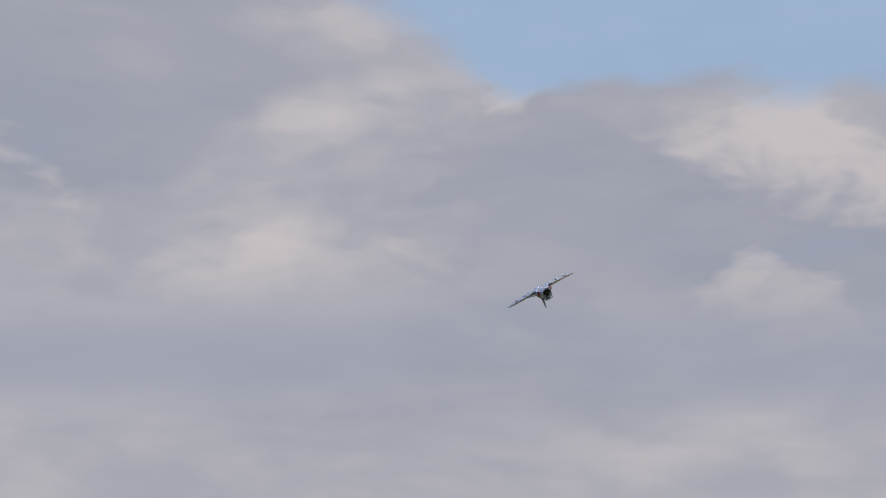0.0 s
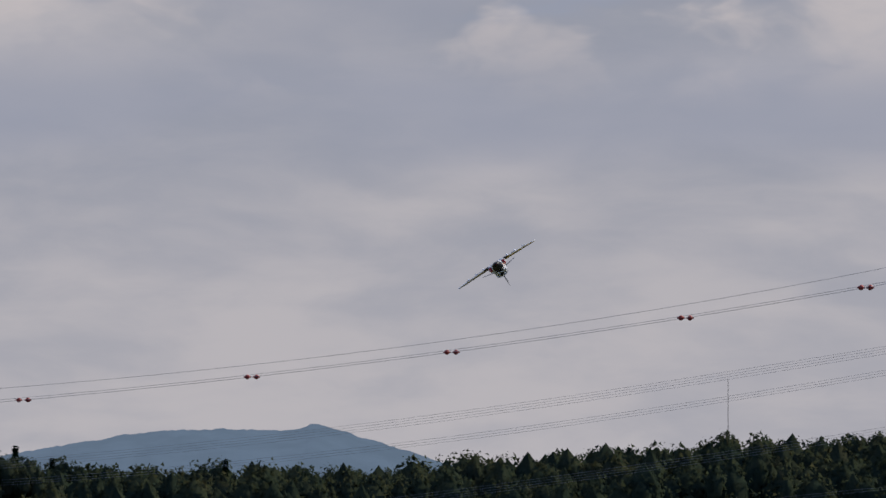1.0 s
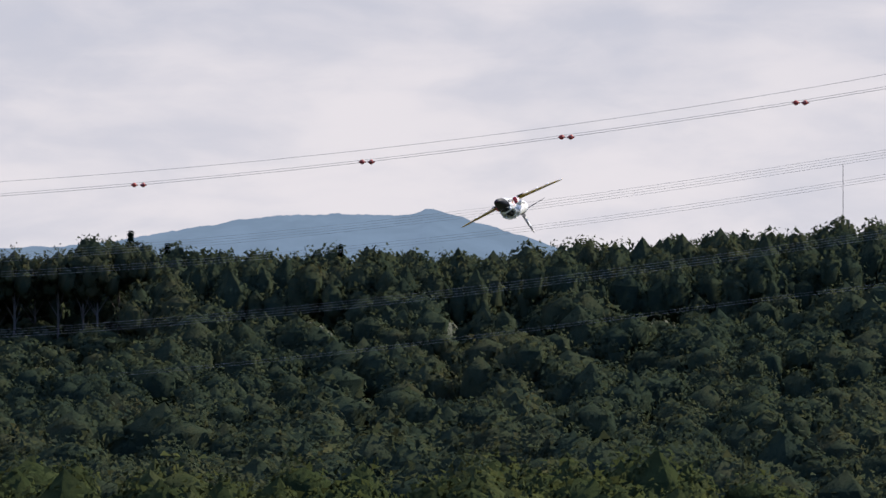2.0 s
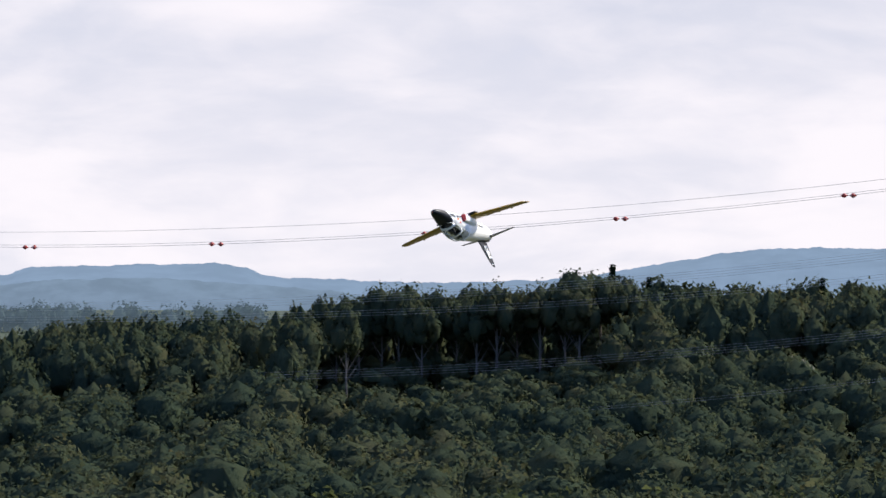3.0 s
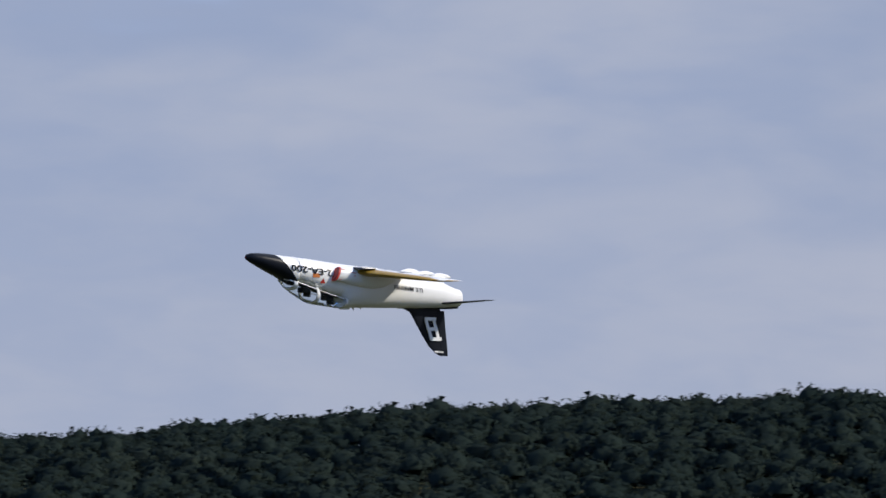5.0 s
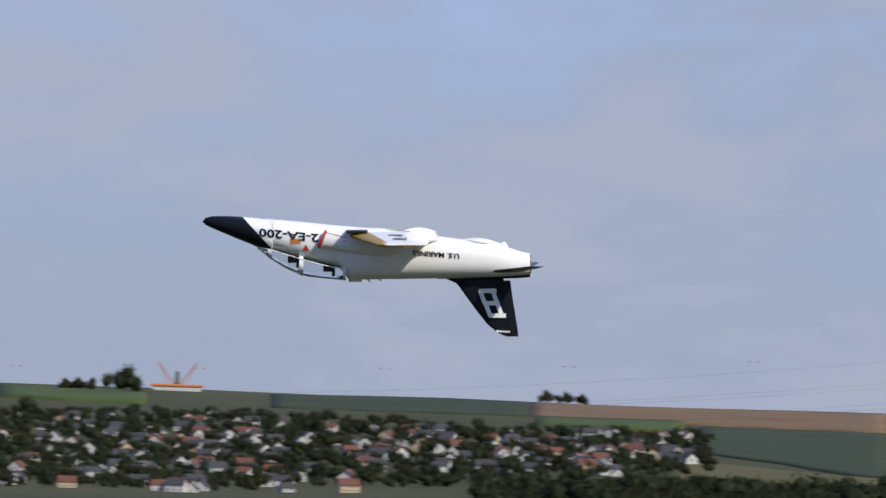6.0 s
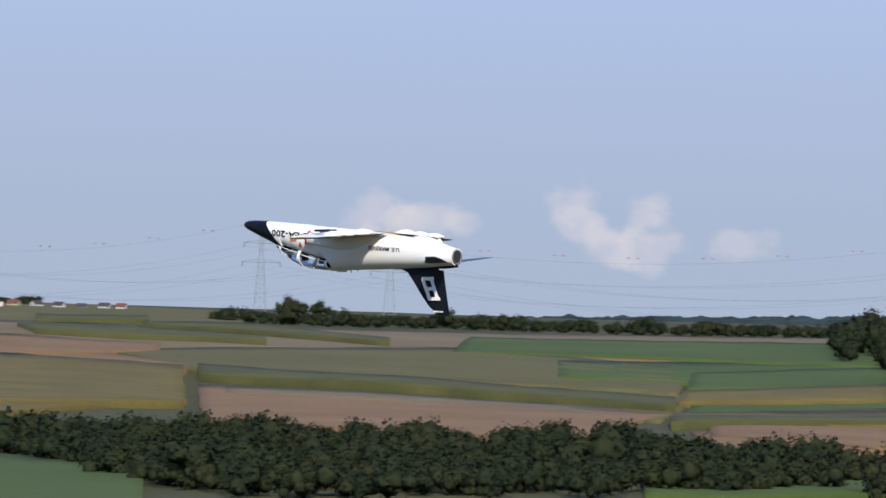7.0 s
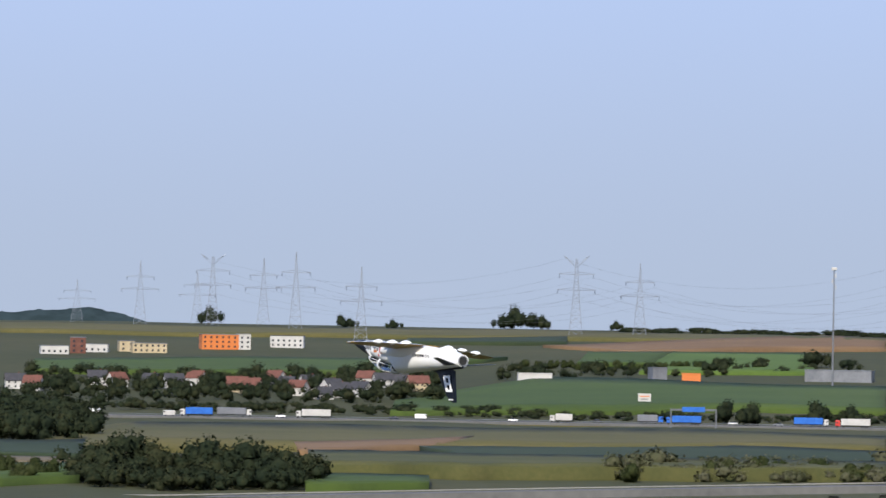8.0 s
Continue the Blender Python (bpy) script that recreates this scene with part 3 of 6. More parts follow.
def build_jet():
    jet = thing("model_jet", pose(0, 0, 0), "white model jet with black nose and fin, flying inverted", "aircraft")
    # body skin with its black nose, split along a slanting line
    def skin(name, keep, mat, label):
        bm = bmesh.new()
        xs = []
        for a, b in zip(BODY, BODY[1:]):
            k = max(1, int((b[0] - a[0]) / 0.03))
            xs += [tuple(a[j] + (b[j] - a[j]) * i / k for j in range(4)) for i in range(k)]
        xs.append(BODY[-1])
        loft(bm, [oval(*q) for q in xs])
        bmesh.ops.bisect_plane(bm, geom=list(bm.verts) + list(bm.edges) + list(bm.faces), plane_co=(2.10, 0, -0.27), plane_no=(keep, 0, 0.92 * keep), clear_inner=True, dist=1e-5)
        ob = part(name, bm, mat, jet, label, smooth=True)
        ob.data.set_sharp_from_angle(angle=radians(40))
        return ob
    skin("fuselage", -1, M["white"], "glossy white fuselage")
    skin("nose", 1, M["black"], "glossy black nose")
    bm = bmesh.new()
    rod(bm, (2.388, 0, -0.239), (2.398, 0, -0.24), 0.009, 0.006, 10)
    part("nose_tip", bm, M["red"], jet, "small red nose tip")
    # cockpit: dark tub, two seats, clear canopy and its white frames
    bm = bmesh.new()
    loft(bm, [oval(x, lo - 0.012, lo + 0.003, wd - 0.075, 20, 3.0) for x, lo, hi, wd in CANOPY[:-2]])
    part("cockpit_tub", bm, M["black"], jet, "black cockpit tub")
    for sx, sz in ((1.48, 0.085), (1.74, 0.02)):
        bm = bmesh.new()
        block(bm, (sx, 0, sz + 0.02), (0.07, 0.10, 0.05), 0.01)
        block(bm, (sx - 0.04, 0, sz + 0.045), (0.025, 0.09, 0.07), 0.008)
        part("seat", bm, M["tyre"], jet, "black cockpit seat")
    bm = bmesh.new()
    loft(bm, [oval(x, lo - (hi - lo) * 0.35, hi, wd, 28, 2.2) for x, lo, hi, wd in CANOPY])
    canopy = part("canopy", bm, M["glass"], jet, "clear bubble canopy", smooth=True)
    canopy.visible_shadow = False
    for a, b in ((1.35, 1.372), (1.66, 1.69), (1.89, 1.92)):
        bm = bmesh.new()
        secs = []
        for x in (a, b):
            lo, hi, wd = (lerp(x, [(r[0], r[k]) for r in CANOPY]) for k in (1, 2, 3))
            secs.append([(x, lo - (hi - lo) * 0.35, hi + 0.004, wd + 0.004), (x, lo - (hi - lo) * 0.35, hi - 0.004, wd - 0.006)])
        o1, o2 = oval(*secs[0][0], 28, 2.2), oval(*secs[1][0], 28, 2.2)
        i1, i2 = oval(*secs[0][1], 28, 2.2), oval(*secs[1][1], 28, 2.2)
        rings = [[bm.verts.new(v) for v in r] for r in (o1, o2, i2, i1)]
        for k in range(4):
            r, s = rings[k], rings[(k + 1) % 4]
            for i in range(28):
                bm.faces.new((r[i], r[(i + 1) % 28], s[(i + 1) % 28], s[i]))
        part("canopy_frame", bm, M["white"], jet, "white canopy frame")
    for side in (1, -1):
        bm = bmesh.new()
        for a, b in zip(CANOPY[:-1], CANOPY[1:]):
            rod(bm, (a[0], side * (a[3] - 0.004), a[1] + 0.004), (b[0], side * (b[3] - 0.004), b[1] + 0.004), 0.004, None, 6)
        part("canopy_sill", bm, M["white"], jet, "white canopy sill")
    # intakes with their red blanking covers
    for side in (1, -1):
        bm = bmesh.new()
        secs = []
        for x, r, oy, oz in ((1.515, 0.062, 0.185, -0.115), (1.47, 0.068, 0.187, -0.112), (1.38, 0.078, 0.185, -0.105), (1.25, 0.092, 0.175, -0.095), (1.10, 0.10, 0.158, -0.085), (0.97, 0.088, 0.14, -0.08), (0.86, 0.06, 0.125, -0.08), (0.78, 0.03, 0.115, -0.085)):
            secs.append([(x + (0.025 if x > 1.5 else 0) * math.sin(t), side * (oy + r * 0.72 * math.cos(t)), oz + r * math.sin(t)) for t in [2 * math.pi * i / 22 for i in range(22)]])
        loft(bm, secs)
        nac = part("intake", bm, M["white"], jet, "white side intake fairing", smooth=True)
        nac.data.set_sharp_from_angle(angle=radians(50))
        bm = bmesh.new()
        loft(bm, [[(x + 0.025 * math.sin(t), side * (0.185 + r * 0.72 * math.cos(t)), -0.115 + r * math.sin(t)) for t in [2 * math.pi * i / 22 for i in range(22)]] for x, r in ((1.508, 0.064), (1.528, 0.064), (1.533, 0.05))])
        part("intake_cover", bm, M["red"], nac, "red intake blanking cover")
        # red warning chevron on the fairing
        bm = bmesh.new()
        for z0, z1 in ((-0.062, -0.105), (-0.165, -0.125)):
            pts = [(1.50, z0), (1.35, z1)]
            a = Vector((1.505, side * 0.2, z0))
            b = Vector((1.345, side * 0.245, z1))
            rod(bm, (a.x, side * (0.185 + 0.047 * math.sqrt(max(0, 1 - ((z0 + 0.115) / 0.066) ** 2)) + 0.002), z0), (b.x, side * 0.243, z1), 0.0032, None, 6)
        rod(bm, (1.5, side * 0.215, -0.062), (1.5, side * 0.215, -0.168), 0.0032, None, 6)
        part("warning_stripe", bm, M["red"], nac, "thin red warning chevron")
        # wing: mustard on top, white below
        rows = [(1.36, 0.69, side * 0.10, -0.142, 0.115), (1.30, 0.71, side * 0.30, -0.135, 0.11), (1.17, 0.755, side * 0.85, -0.108, 0.10), (1.125, 0.77, side * 1.03, -0.098, 0.09), (1.08, 0.785, side * 1.085, -0.095, 0.07), (1.0, 0.82, side * 1.105, -0.094, 0.05)]
        wing = surface("wing", rows, M["mustard"], jet, "straight wing, mustard above and white below", second=M["white"])
        for k, yy in enumerate((0.34, 0.56, 0.78)):
            bm = bmesh.new()
            loft(bm, [[(0.94 - 0.26 * i / 7, side * yy + 0.022 * math.sin(math.pi * (i + 0.15) / 7.3) * math.cos(t), -0.15 + 0.014 * k + 0.034 * math.sin(math.pi * (i + 0.15) / 7.3) * math.sin(t)) for t in [2 * math.pi * j / 12 for j in range(12)]] for i in range(8)])
            part("flap_fairing", bm, M["white"], wing, "white flap hinge fairing", smooth=True)
        bm = bmesh.new()
        block(bm, (1.27, side * 0.27, -0.172), (0.16, 0.14, 0.02), 0.008)
        part("wheel_bay_door", bm, M["navy"], wing, "dark wheel bay door")
        for yy, x0 in ((0.5, 0.99), (0.8, 0.96)):
            bm = bmesh.new()
            block(bm, (x0, side * yy, -0.158 + 0.05 * (yy - 0.3) - 0.004), (0.10, 0.09, 0.004), 0.0015)
            part("wing_panel", bm, M["grey"], wing, "pale grey hatch under the wing")
        # tailplane
        surface("tailplane", [(0.30, 0.035, side * 0.085, 0.128, 0.09), (0.12, -0.05, side * 0.32, 0.10, 0.08), (0.035, -0.088, side * 0.452, 0.084, 0.07), (-0.01, -0.088, side * 0.468, 0.082, 0.05)], M["navy"], jet, "dark blue tailplane")
    # fin and rudder
    surface("fin", [(0.66, 0.19, 0.165, 0, 0.035), (0.62, 0.19, 0.184, 0, 0.04), (0.54, 0.187, 0.217, 0, 0.055), (0.513, 0.184, 0.25, 0, 0.065), (0.466, 0.178, 0.316, 0, 0.07), (0.387, 0.16, 0.425, 0, 0.07), (0.308, 0.145, 0.524, 0, 0.07), (0.229, 0.138, 0.587, 0, 0.07), (0.17, 0.135, 0.612, 0, 0.06)], M["black"], jet, "glossy black swept fin", upright=True)
    surface("rudder", [(0.23, 0.142, 0.20, 0, 0.1), (0.205, 0.12, 0.36, 0, 0.1), (0.175, 0.09, 0.54, 0, 0.1), (0.16, 0.082, 0.612, 0, 0.08)], M["black"], jet, "black rudder", upright=True)
    # fin letter, a square-cut B
    for s in (-1,):
        bm = bmesh.new()
        def bar(x0, z0, x1, z1, out=0.0, wdt=0.031):
            a, b = Vector((x0, z0)), Vector((x1, z1))
            n = (b - a).normalized().orthogonal() * wdt / 2
            u = (b - a).normalized() * wdt / 2
            vs = [bm.verts.new((q.x, s * (0.0155 + out), q.y)) for q in (a - u + n, b + u + n, b + u - n, a - u - n)]
            bm.faces.new(vs)
            top = [bm.verts.new((v.co.x, s * 0.0105, v.co.z)) for v in vs]
            for i in range(4):
                bm.faces.new((vs[i], vs[(i + 1) % 4], top[(i + 1) % 4], top[i]))
        sk = lambda u, v: (0.272 + 0.092 * u - 0.068 * v, 0.275 + 0.182 * v)
        for k, (a, b) in enumerate((((0, 0), (0, 1)), ((-0.15, 0), (0.92, 0)), ((0, 0.5), (0.9, 0.5)), ((-0.15, 1), (0.86, 1)), ((1, 0.06), (1, 0.44)), ((0.94, 0.56), (0.94, 0.94)))):
            bar(*sk(*a), *sk(*b), out=0.0012 * k)
        part("fin_letter", bm, M["white"], jet, "white letter B")
        bm = bmesh.new()
        for k, (u, ln) in enumerate(((0.235, 0.02), (0.212, 0.016), (0.192, 0.012), (0.172, 0.014), (0.152, 0.012))):
            block(bm, (u, s * 0.0135, 0.572 + 0.001 * k), (ln, 0.005, 0.014))
        part("fin_lettering", bm, M["white"], jet, "small white lettering too small to read")
    # tail pipe, dark bore, and belly blister
    bm = bmesh.new()
    r1 = oval(-0.012, 0.022, 0.14, 0.066, 24, 2.0)
    r2 = oval(0.10, 0.03, 0.13, 0.055, 24, 2.0)
    r0 = oval(-0.012, 0.014, 0.148, 0.074, 24, 2.0)
    r3 = oval(0.03, 0.006, 0.156, 0.082, 24, 2.0)
    rr = [[bm.verts.new(v) for v in r] for r in (r3, r0, r1, r2)]
    for a, b in zip(rr, rr[1:]):
        for i in range(24):
            bm.faces.new((a[i], a[(i + 1) % 24], b[(i + 1) % 24], b[i]))
    bm.faces.new(rr[-1])
    part("tail_pipe", bm, M["grey"], jet, "open tail pipe", smooth=True)
    bm = bmesh.new()
    loft(bm, [oval(x, 0.027, 0.135, 0.06, 24, 2.0) for x in (0.03, -0.004)])
    part("pipe_bore", bm, M["tyre"], jet, "black tail pipe bore")
    bm = bmesh.new()
    for sx, ln, hh, wd2 in ((0.36, 0.30, 0.028, 0.09), (0.19, 0.07, 0.03, 0.03)):
        zc = lerp(sx, [(r[0], r[1]) for r in BODY])
        loft(bm, [[(sx + ln / 2 - ln * i / 8, wd2 * math.sin(math.pi * (i + 0.15) / 8.3) * math.cos(t), zc + 0.03 * (i / 8 - 0.5) * (ln / 0.15) * 0.5 + hh * math.sin(math.pi * (i + 0.15) / 8.3) * math.sin(t)) for t in [2 * math.pi * j / 14 for j in range(14)]] for i in range(9)])
    part("belly_blister", bm, M["white"], jet, "white belly blister", smooth=True)
    bm = bmesh.new()
    block(bm, (1.28, 0.0, 0.196), (0.1, 0.04, 0.02), 0.006)
    part("aerial", bm, M["white"], jet, "small white blister on the spine")
    for sx, sz in ((1.19, 0.212), (1.11, 0.2)):
        bm = bmesh.new()
        rod(bm, (sx, 0, 0.18), (sx - 0.02, 0, sz), 0.008, 0.004, 8)
        part("aerial", bm, M["white"], jet, "small white aerial on the spine")
    bm = bmesh.new()
    loft(bm, [oval(x, 0.15, hi, wd, 16) for x, hi, wd in ((-0.005, 0.176, 0.02), (0.1, 0.184, 0.045), (0.3, 0.187, 0.04), (0.5, 0.188, 0.03), (0.68, 0.186, 0.012))])
    part("fin_root", bm, M["black"], jet, "black fin root fairing", smooth=True)
    # markings on the starboard side
    lettering("code_letters", "2-EA-200", 0.082, 1.765, -0.145, jet, M["black"], slant=-0.1, width=1.4)
    lettering("service_letters", "U.S. MARINES", 0.052, 0.69, 0.0, jet, M["black"], slant=-0.08, width=1.12)
    bm = bmesh.new()
    def decal(x0, x1, z0, z1, rows=2):
        for i in range(4):
            a, b = x0 + (x1 - x0) * i / 4, x0 + (x1 - x0) * (i + 1) / 4
            vs = [bm.verts.new((x, -body_side(x, z) - 0.004, z)) for x, z in ((a, z0), (b, z0), (b, z1), (a, z1))]
            bm.faces.new(vs)
    decal(1.68, 1.755, -0.115, -0.08)
    part("warning_plate", bm, M["orange"], jet, "orange warning plate")
    bm = bmesh.new()
    vs = [bm.verts.new((x, -body_side(x, z) - 0.004, z)) for x, z in ((1.615, -0.028), (1.668, -0.028), (1.642, -0.075))]
    bm.faces.new(vs)
    part("warning_triangle", bm, M["red"], jet, "small red warning triangle")
    return jet


jet = build_jet()


# ---- trees ----
rng = np.random.default_rng(7)


def ball(level):
    """Corners of a unit ball's triangles."""
    bm = bmesh.new()
    bmesh.ops.create_icosphere(bm, subdivisions=level, radius=1.0)
    out = np.array([[v.co[:] for v in f.verts] for f in bm.faces])
    bm.free()
    return out[out.mean(1)[:, 2] > -0.7]


BALLS = {1: ball(1), 2: ball(2)}


def crown_template(count, size, lobes=7, level=2, seed=1, spread=0.42, mid=0.82, core=0.8, up=0.2):
    """One crown, unit radius, base at z = 0: leafy boughs as uneven lobes, and loose leaf sprays on and between them.
    Gives the middle of each piece, its corners from there, and the way its bough faces at each corner."""
    r = np.random.default_rng(seed)
    cen = r.normal(size=(lobes, 3)) * (spread, spread, 0.2) + (0, 0, mid)
    cen[0] = (0, 0, mid + 0.1)
    rad = r.uniform(0.36, 0.56, lobes)
    rad[0] = 0.6
    pos, off, soft = [], [], []
    for c, q in zip(cen, rad):
        tri = BALLS[level]
        lump = 1 + 0.16 * np.sin(tri @ r.normal(size=3) * 5 + r.uniform(0, 6)) + 0.12 * np.sin(tri @ r.normal(size=3) * 9)
        shape = c + tri * lump[..., None] * q * core
        m = shape.mean(1)
        pos.append(m)
        off.append(shape - m[:, None])
        soft.append(tri + (0, 0, up))
    pick = r.integers(0, lobes, count)
    dirs = r.normal(size=(count, 3))
    dirs[:, 2] = dirs[:, 2] * 0.85 + 0.3
    dirs /= np.linalg.norm(dirs, axis=1)[:, None]
    p = cen[pick] + dirs * rad[pick][:, None] * r.uniform(0.78, 1.06, count)[:, None]
    nor = dirs + r.normal(size=(count, 3)) * 0.5
    nor /= np.linalg.norm(nor, axis=1)[:, None]
    along = np.cross(nor, r.normal(size=(count, 3)))
    along /= np.linalg.norm(along, axis=1)[:, None]
    side = np.cross(nor, along)
    t = r.uniform(0.5, 1.4, count)[:, None] * size
    k = r.uniform(0.6, 1.1, count)[:, None]
    pos.append(p)
    off.append(np.stack([-side * t - along * t * 0.5, side * t * k - along * t * 0.4, along * t * k + nor * t * 0.2], 1))
    soft.append(np.repeat((dirs + (0, 0, up))[:, None], 3, 1))
    solid = np.concatenate([np.ones(len(x)) for x in pos[:-1]] + [np.full(count, 0.3)])
    pos, off, soft = (np.concatenate(x) for x in (pos, off, soft))
    pos[:, 2] *= 0.66
    return pos, off, soft / np.linalg.norm(soft, axis=2)[..., None], solid


def cone_template(count, size, seed=1):
    """The drooping tiers of a spruce, unit radius, height one."""
    r = np.random.default_rng(seed)
    h = r.uniform(0.05, 1, count) ** 0.8
    a = r.uniform(0, 6.283, count)
    q = (1.02 - h) * r.uniform(0.55, 1.0, count) * (0.75 + 0.25 * np.sin(h * 46))
    pos = np.stack([q * np.cos(a), q * np.sin(a), h], 1)
    out = np.stack([np.cos(a), np.sin(a), -0.35 + 0 * a], 1)
    side = np.stack([-np.sin(a), np.cos(a), 0 * a], 1)
    s = r.uniform(0.6, 1.3, count)[:, None] * size
    off = np.stack([-side * s, side * s, out * s * 1.6], 1)
    soft = np.stack([np.cos(a), np.sin(a), 0.5 + 0 * a], 1)
    return pos, off, np.repeat((soft / np.linalg.norm(soft, axis=1)[:, None])[:, None], 3, 1), np.zeros(count)


def leaf_mesh(name, made, mat):
    tris, soft = made
    v = tris.reshape(-1, 3)
    n = len(v) // 3
    me = bpy.data.meshes.new(name)
    me.vertices.add(len(v))
    me.vertices.foreach_set("co", v.astype(np.float32).ravel())
    me.loops.add(n * 3)
    me.loops.foreach_set("vertex_index", np.arange(n * 3, dtype=np.int32))
    me.polygons.add(n)
    me.polygons.foreach_set("loop_start", np.arange(0, n * 3, 3, dtype=np.int32))
    me.materials.append(mat)
    me.update(calc_edges=True)
    me.attributes.new("bough", "FLOAT_VECTOR", "POINT").data.foreach_set("vector", soft.astype(np.float32).ravel())
    return me


def crowns(places, templates):
    out, nors = [], []
    for i, (x, y, z, rad, tall) in enumerate(places):
        pos, off, soft, solid = templates[i % len(templates)]
        a = rng.uniform(0, 6.283)
        c, s = math.cos(a), math.sin(a)
        turn = np.array([[c, s, 0], [-s, c, 0], [0, 0, 1]])
        out.append(((pos * (rad, rad, tall)) @ turn)[:, None, :] + (off @ turn) * np.stack([0 * solid + rad, 0 * solid + rad, rad + solid * (0.66 * tall - rad)], 1)[:, None, :] + (x, y, z))
        nors.append(soft @ turn)
    return np.concatenate(out), np.concatenate(nors)


def woodland(name, places, templates, mat, label):
    """Many crowns in one mesh: places are (x, y, z, radius, height)."""
    ob = new(name, leaf_mesh(name, crowns(places, templates), mat))
    return tagged(ob, label, "trees", kind="stuff")


def scatter(p0, p1, d0, d1, gap, tall, rad, keep=None, vary=(0.74, 1.08), wave=0.28):
    out = []
    d = d0
    while d < d1:
        step = gap * FOC / d
        p = p0 + rng.uniform(0, step)
        while p < p1:
            pp, dd = p + rng.uniform(-0.45, 0.45) * step, d + rng.uniform(-0.45, 0.45) * gap
            k = rng.uniform(*vary) * (1 + wave * noise.noise((pp / 120, dd / 60, 5.0)))
            if keep is None or keep(pp, dd):
                v = at(pp, dd, land(pp, dd) - 0.5)
                out.append((v.x, v.y, v.z, rad * k * rng.uniform(0.85, 1.2), tall * k))
            p += step
        d += gap * 0.95
    return out


NEAR = [crown_template(900, 0.056, 6, 1, seed=k, core=0.86, up=0.4) for k in range(1, 9)]
MID = [crown_template(480, 0.075, 5, 1, seed=k, spread=0.36, up=0.4) for k in range(11, 17)]
FAR = [crown_template(150, 0.085, 3, 1, seed=k, core=0.82, up=0.55) for k in range(21, 26)]

clearing = lambda p, d: not (720 < p < 1300 and 1165 < d < 1268)
woodland("near_forest", scatter(-1000, 2950, 745, 1225, 13.4, 13.8, 8.3, clearing, wave=0.55, vary=(0.84, 1.04)), NEAR, M["leaves"], "dense dark green deciduous forest on the slope")
woodland("light_bushes", scatter(-350, 1500, 655, 735, 12, 15.5, 7.8, vary=(0.7, 1.1)), NEAR, M["leaves_light"], "lighter yellow-green trees at the foot of the forest")
raised = lambda p, d: 720 < p < 1300 and 1268 < d < 1292
woodland("crest_forest", [(x, y, z + 0.12 * h, r, 0.88 * h) for x, y, z, r, h in scatter(-1300, 3500, 1225, 1360, 9.6, 20.6, 6.4, lambda p, d: clearing(p, d) and not (raised(p, d) or (d > 1292 and 720 < p < 1300)), vary=(0.8, 1.02), wave=0.1)]
         + scatter(720, 1300, 1292, 1350, 9.6, 21.0, 6.4, vary=(0.85, 1.0), wave=0.1)
         + [(x, y, z + 0.42 * h, r, 0.6 * h) for x, y, z, r, h in scatter(720, 1300, 1268, 1292, 9.0, 22.5, 5.8, vary=(0.85, 1.05), wave=0.1)], MID, M["leaves"], "tall dark trees along the forest crest")
woodland("undergrowth", scatter(700, 1330, 1158, 1258, 7.5, 6.0, 5.0, vary=(0.6, 1.1)) + scatter(700, 1340, 1262, 1350, 7.0, 7.5, 5.2, vary=(0.7, 1.1)), FAR, M["leaves"], "low undergrowth at the foot of the tall trees")
line2 = RIDGES[1][3]
# the farther woods use the leaves with haze put into their colour
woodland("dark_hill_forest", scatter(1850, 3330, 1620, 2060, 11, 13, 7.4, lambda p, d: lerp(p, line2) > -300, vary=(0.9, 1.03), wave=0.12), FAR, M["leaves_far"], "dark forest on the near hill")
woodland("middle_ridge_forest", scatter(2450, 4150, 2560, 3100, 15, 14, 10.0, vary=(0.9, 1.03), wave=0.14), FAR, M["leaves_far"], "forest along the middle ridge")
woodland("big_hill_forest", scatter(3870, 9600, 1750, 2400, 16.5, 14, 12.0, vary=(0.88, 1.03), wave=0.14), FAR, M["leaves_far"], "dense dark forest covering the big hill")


# ---- power line over the forest ----
def line_distance(p):
    return lerp(p, [(-2200, 820), (-1300, 900), (2157, 1300), (3300, 1500)])


def cable(name, table, offset, label, radius=0.028, step=60, lift=0.0):
    ps = np.append(np.arange(table[0][0], table[-1][0] - 5, step), table[-1][0])
    xs, ys = [r[0] for r in table], [r[1] for r in table]
    # smooth the run of the cable with a fitted quartic
    co = np.polyfit(xs, ys, min(4, len(xs) - 1))
    run = []
    for p in ps:
        d = line_distance(p) + offset
        run.append(at(p, d, (np.polyval(co, p) + lift) * d / FOC))
    return tube(name, run, radius, M["wire"], label, "power cable", "cables over the forest"), co


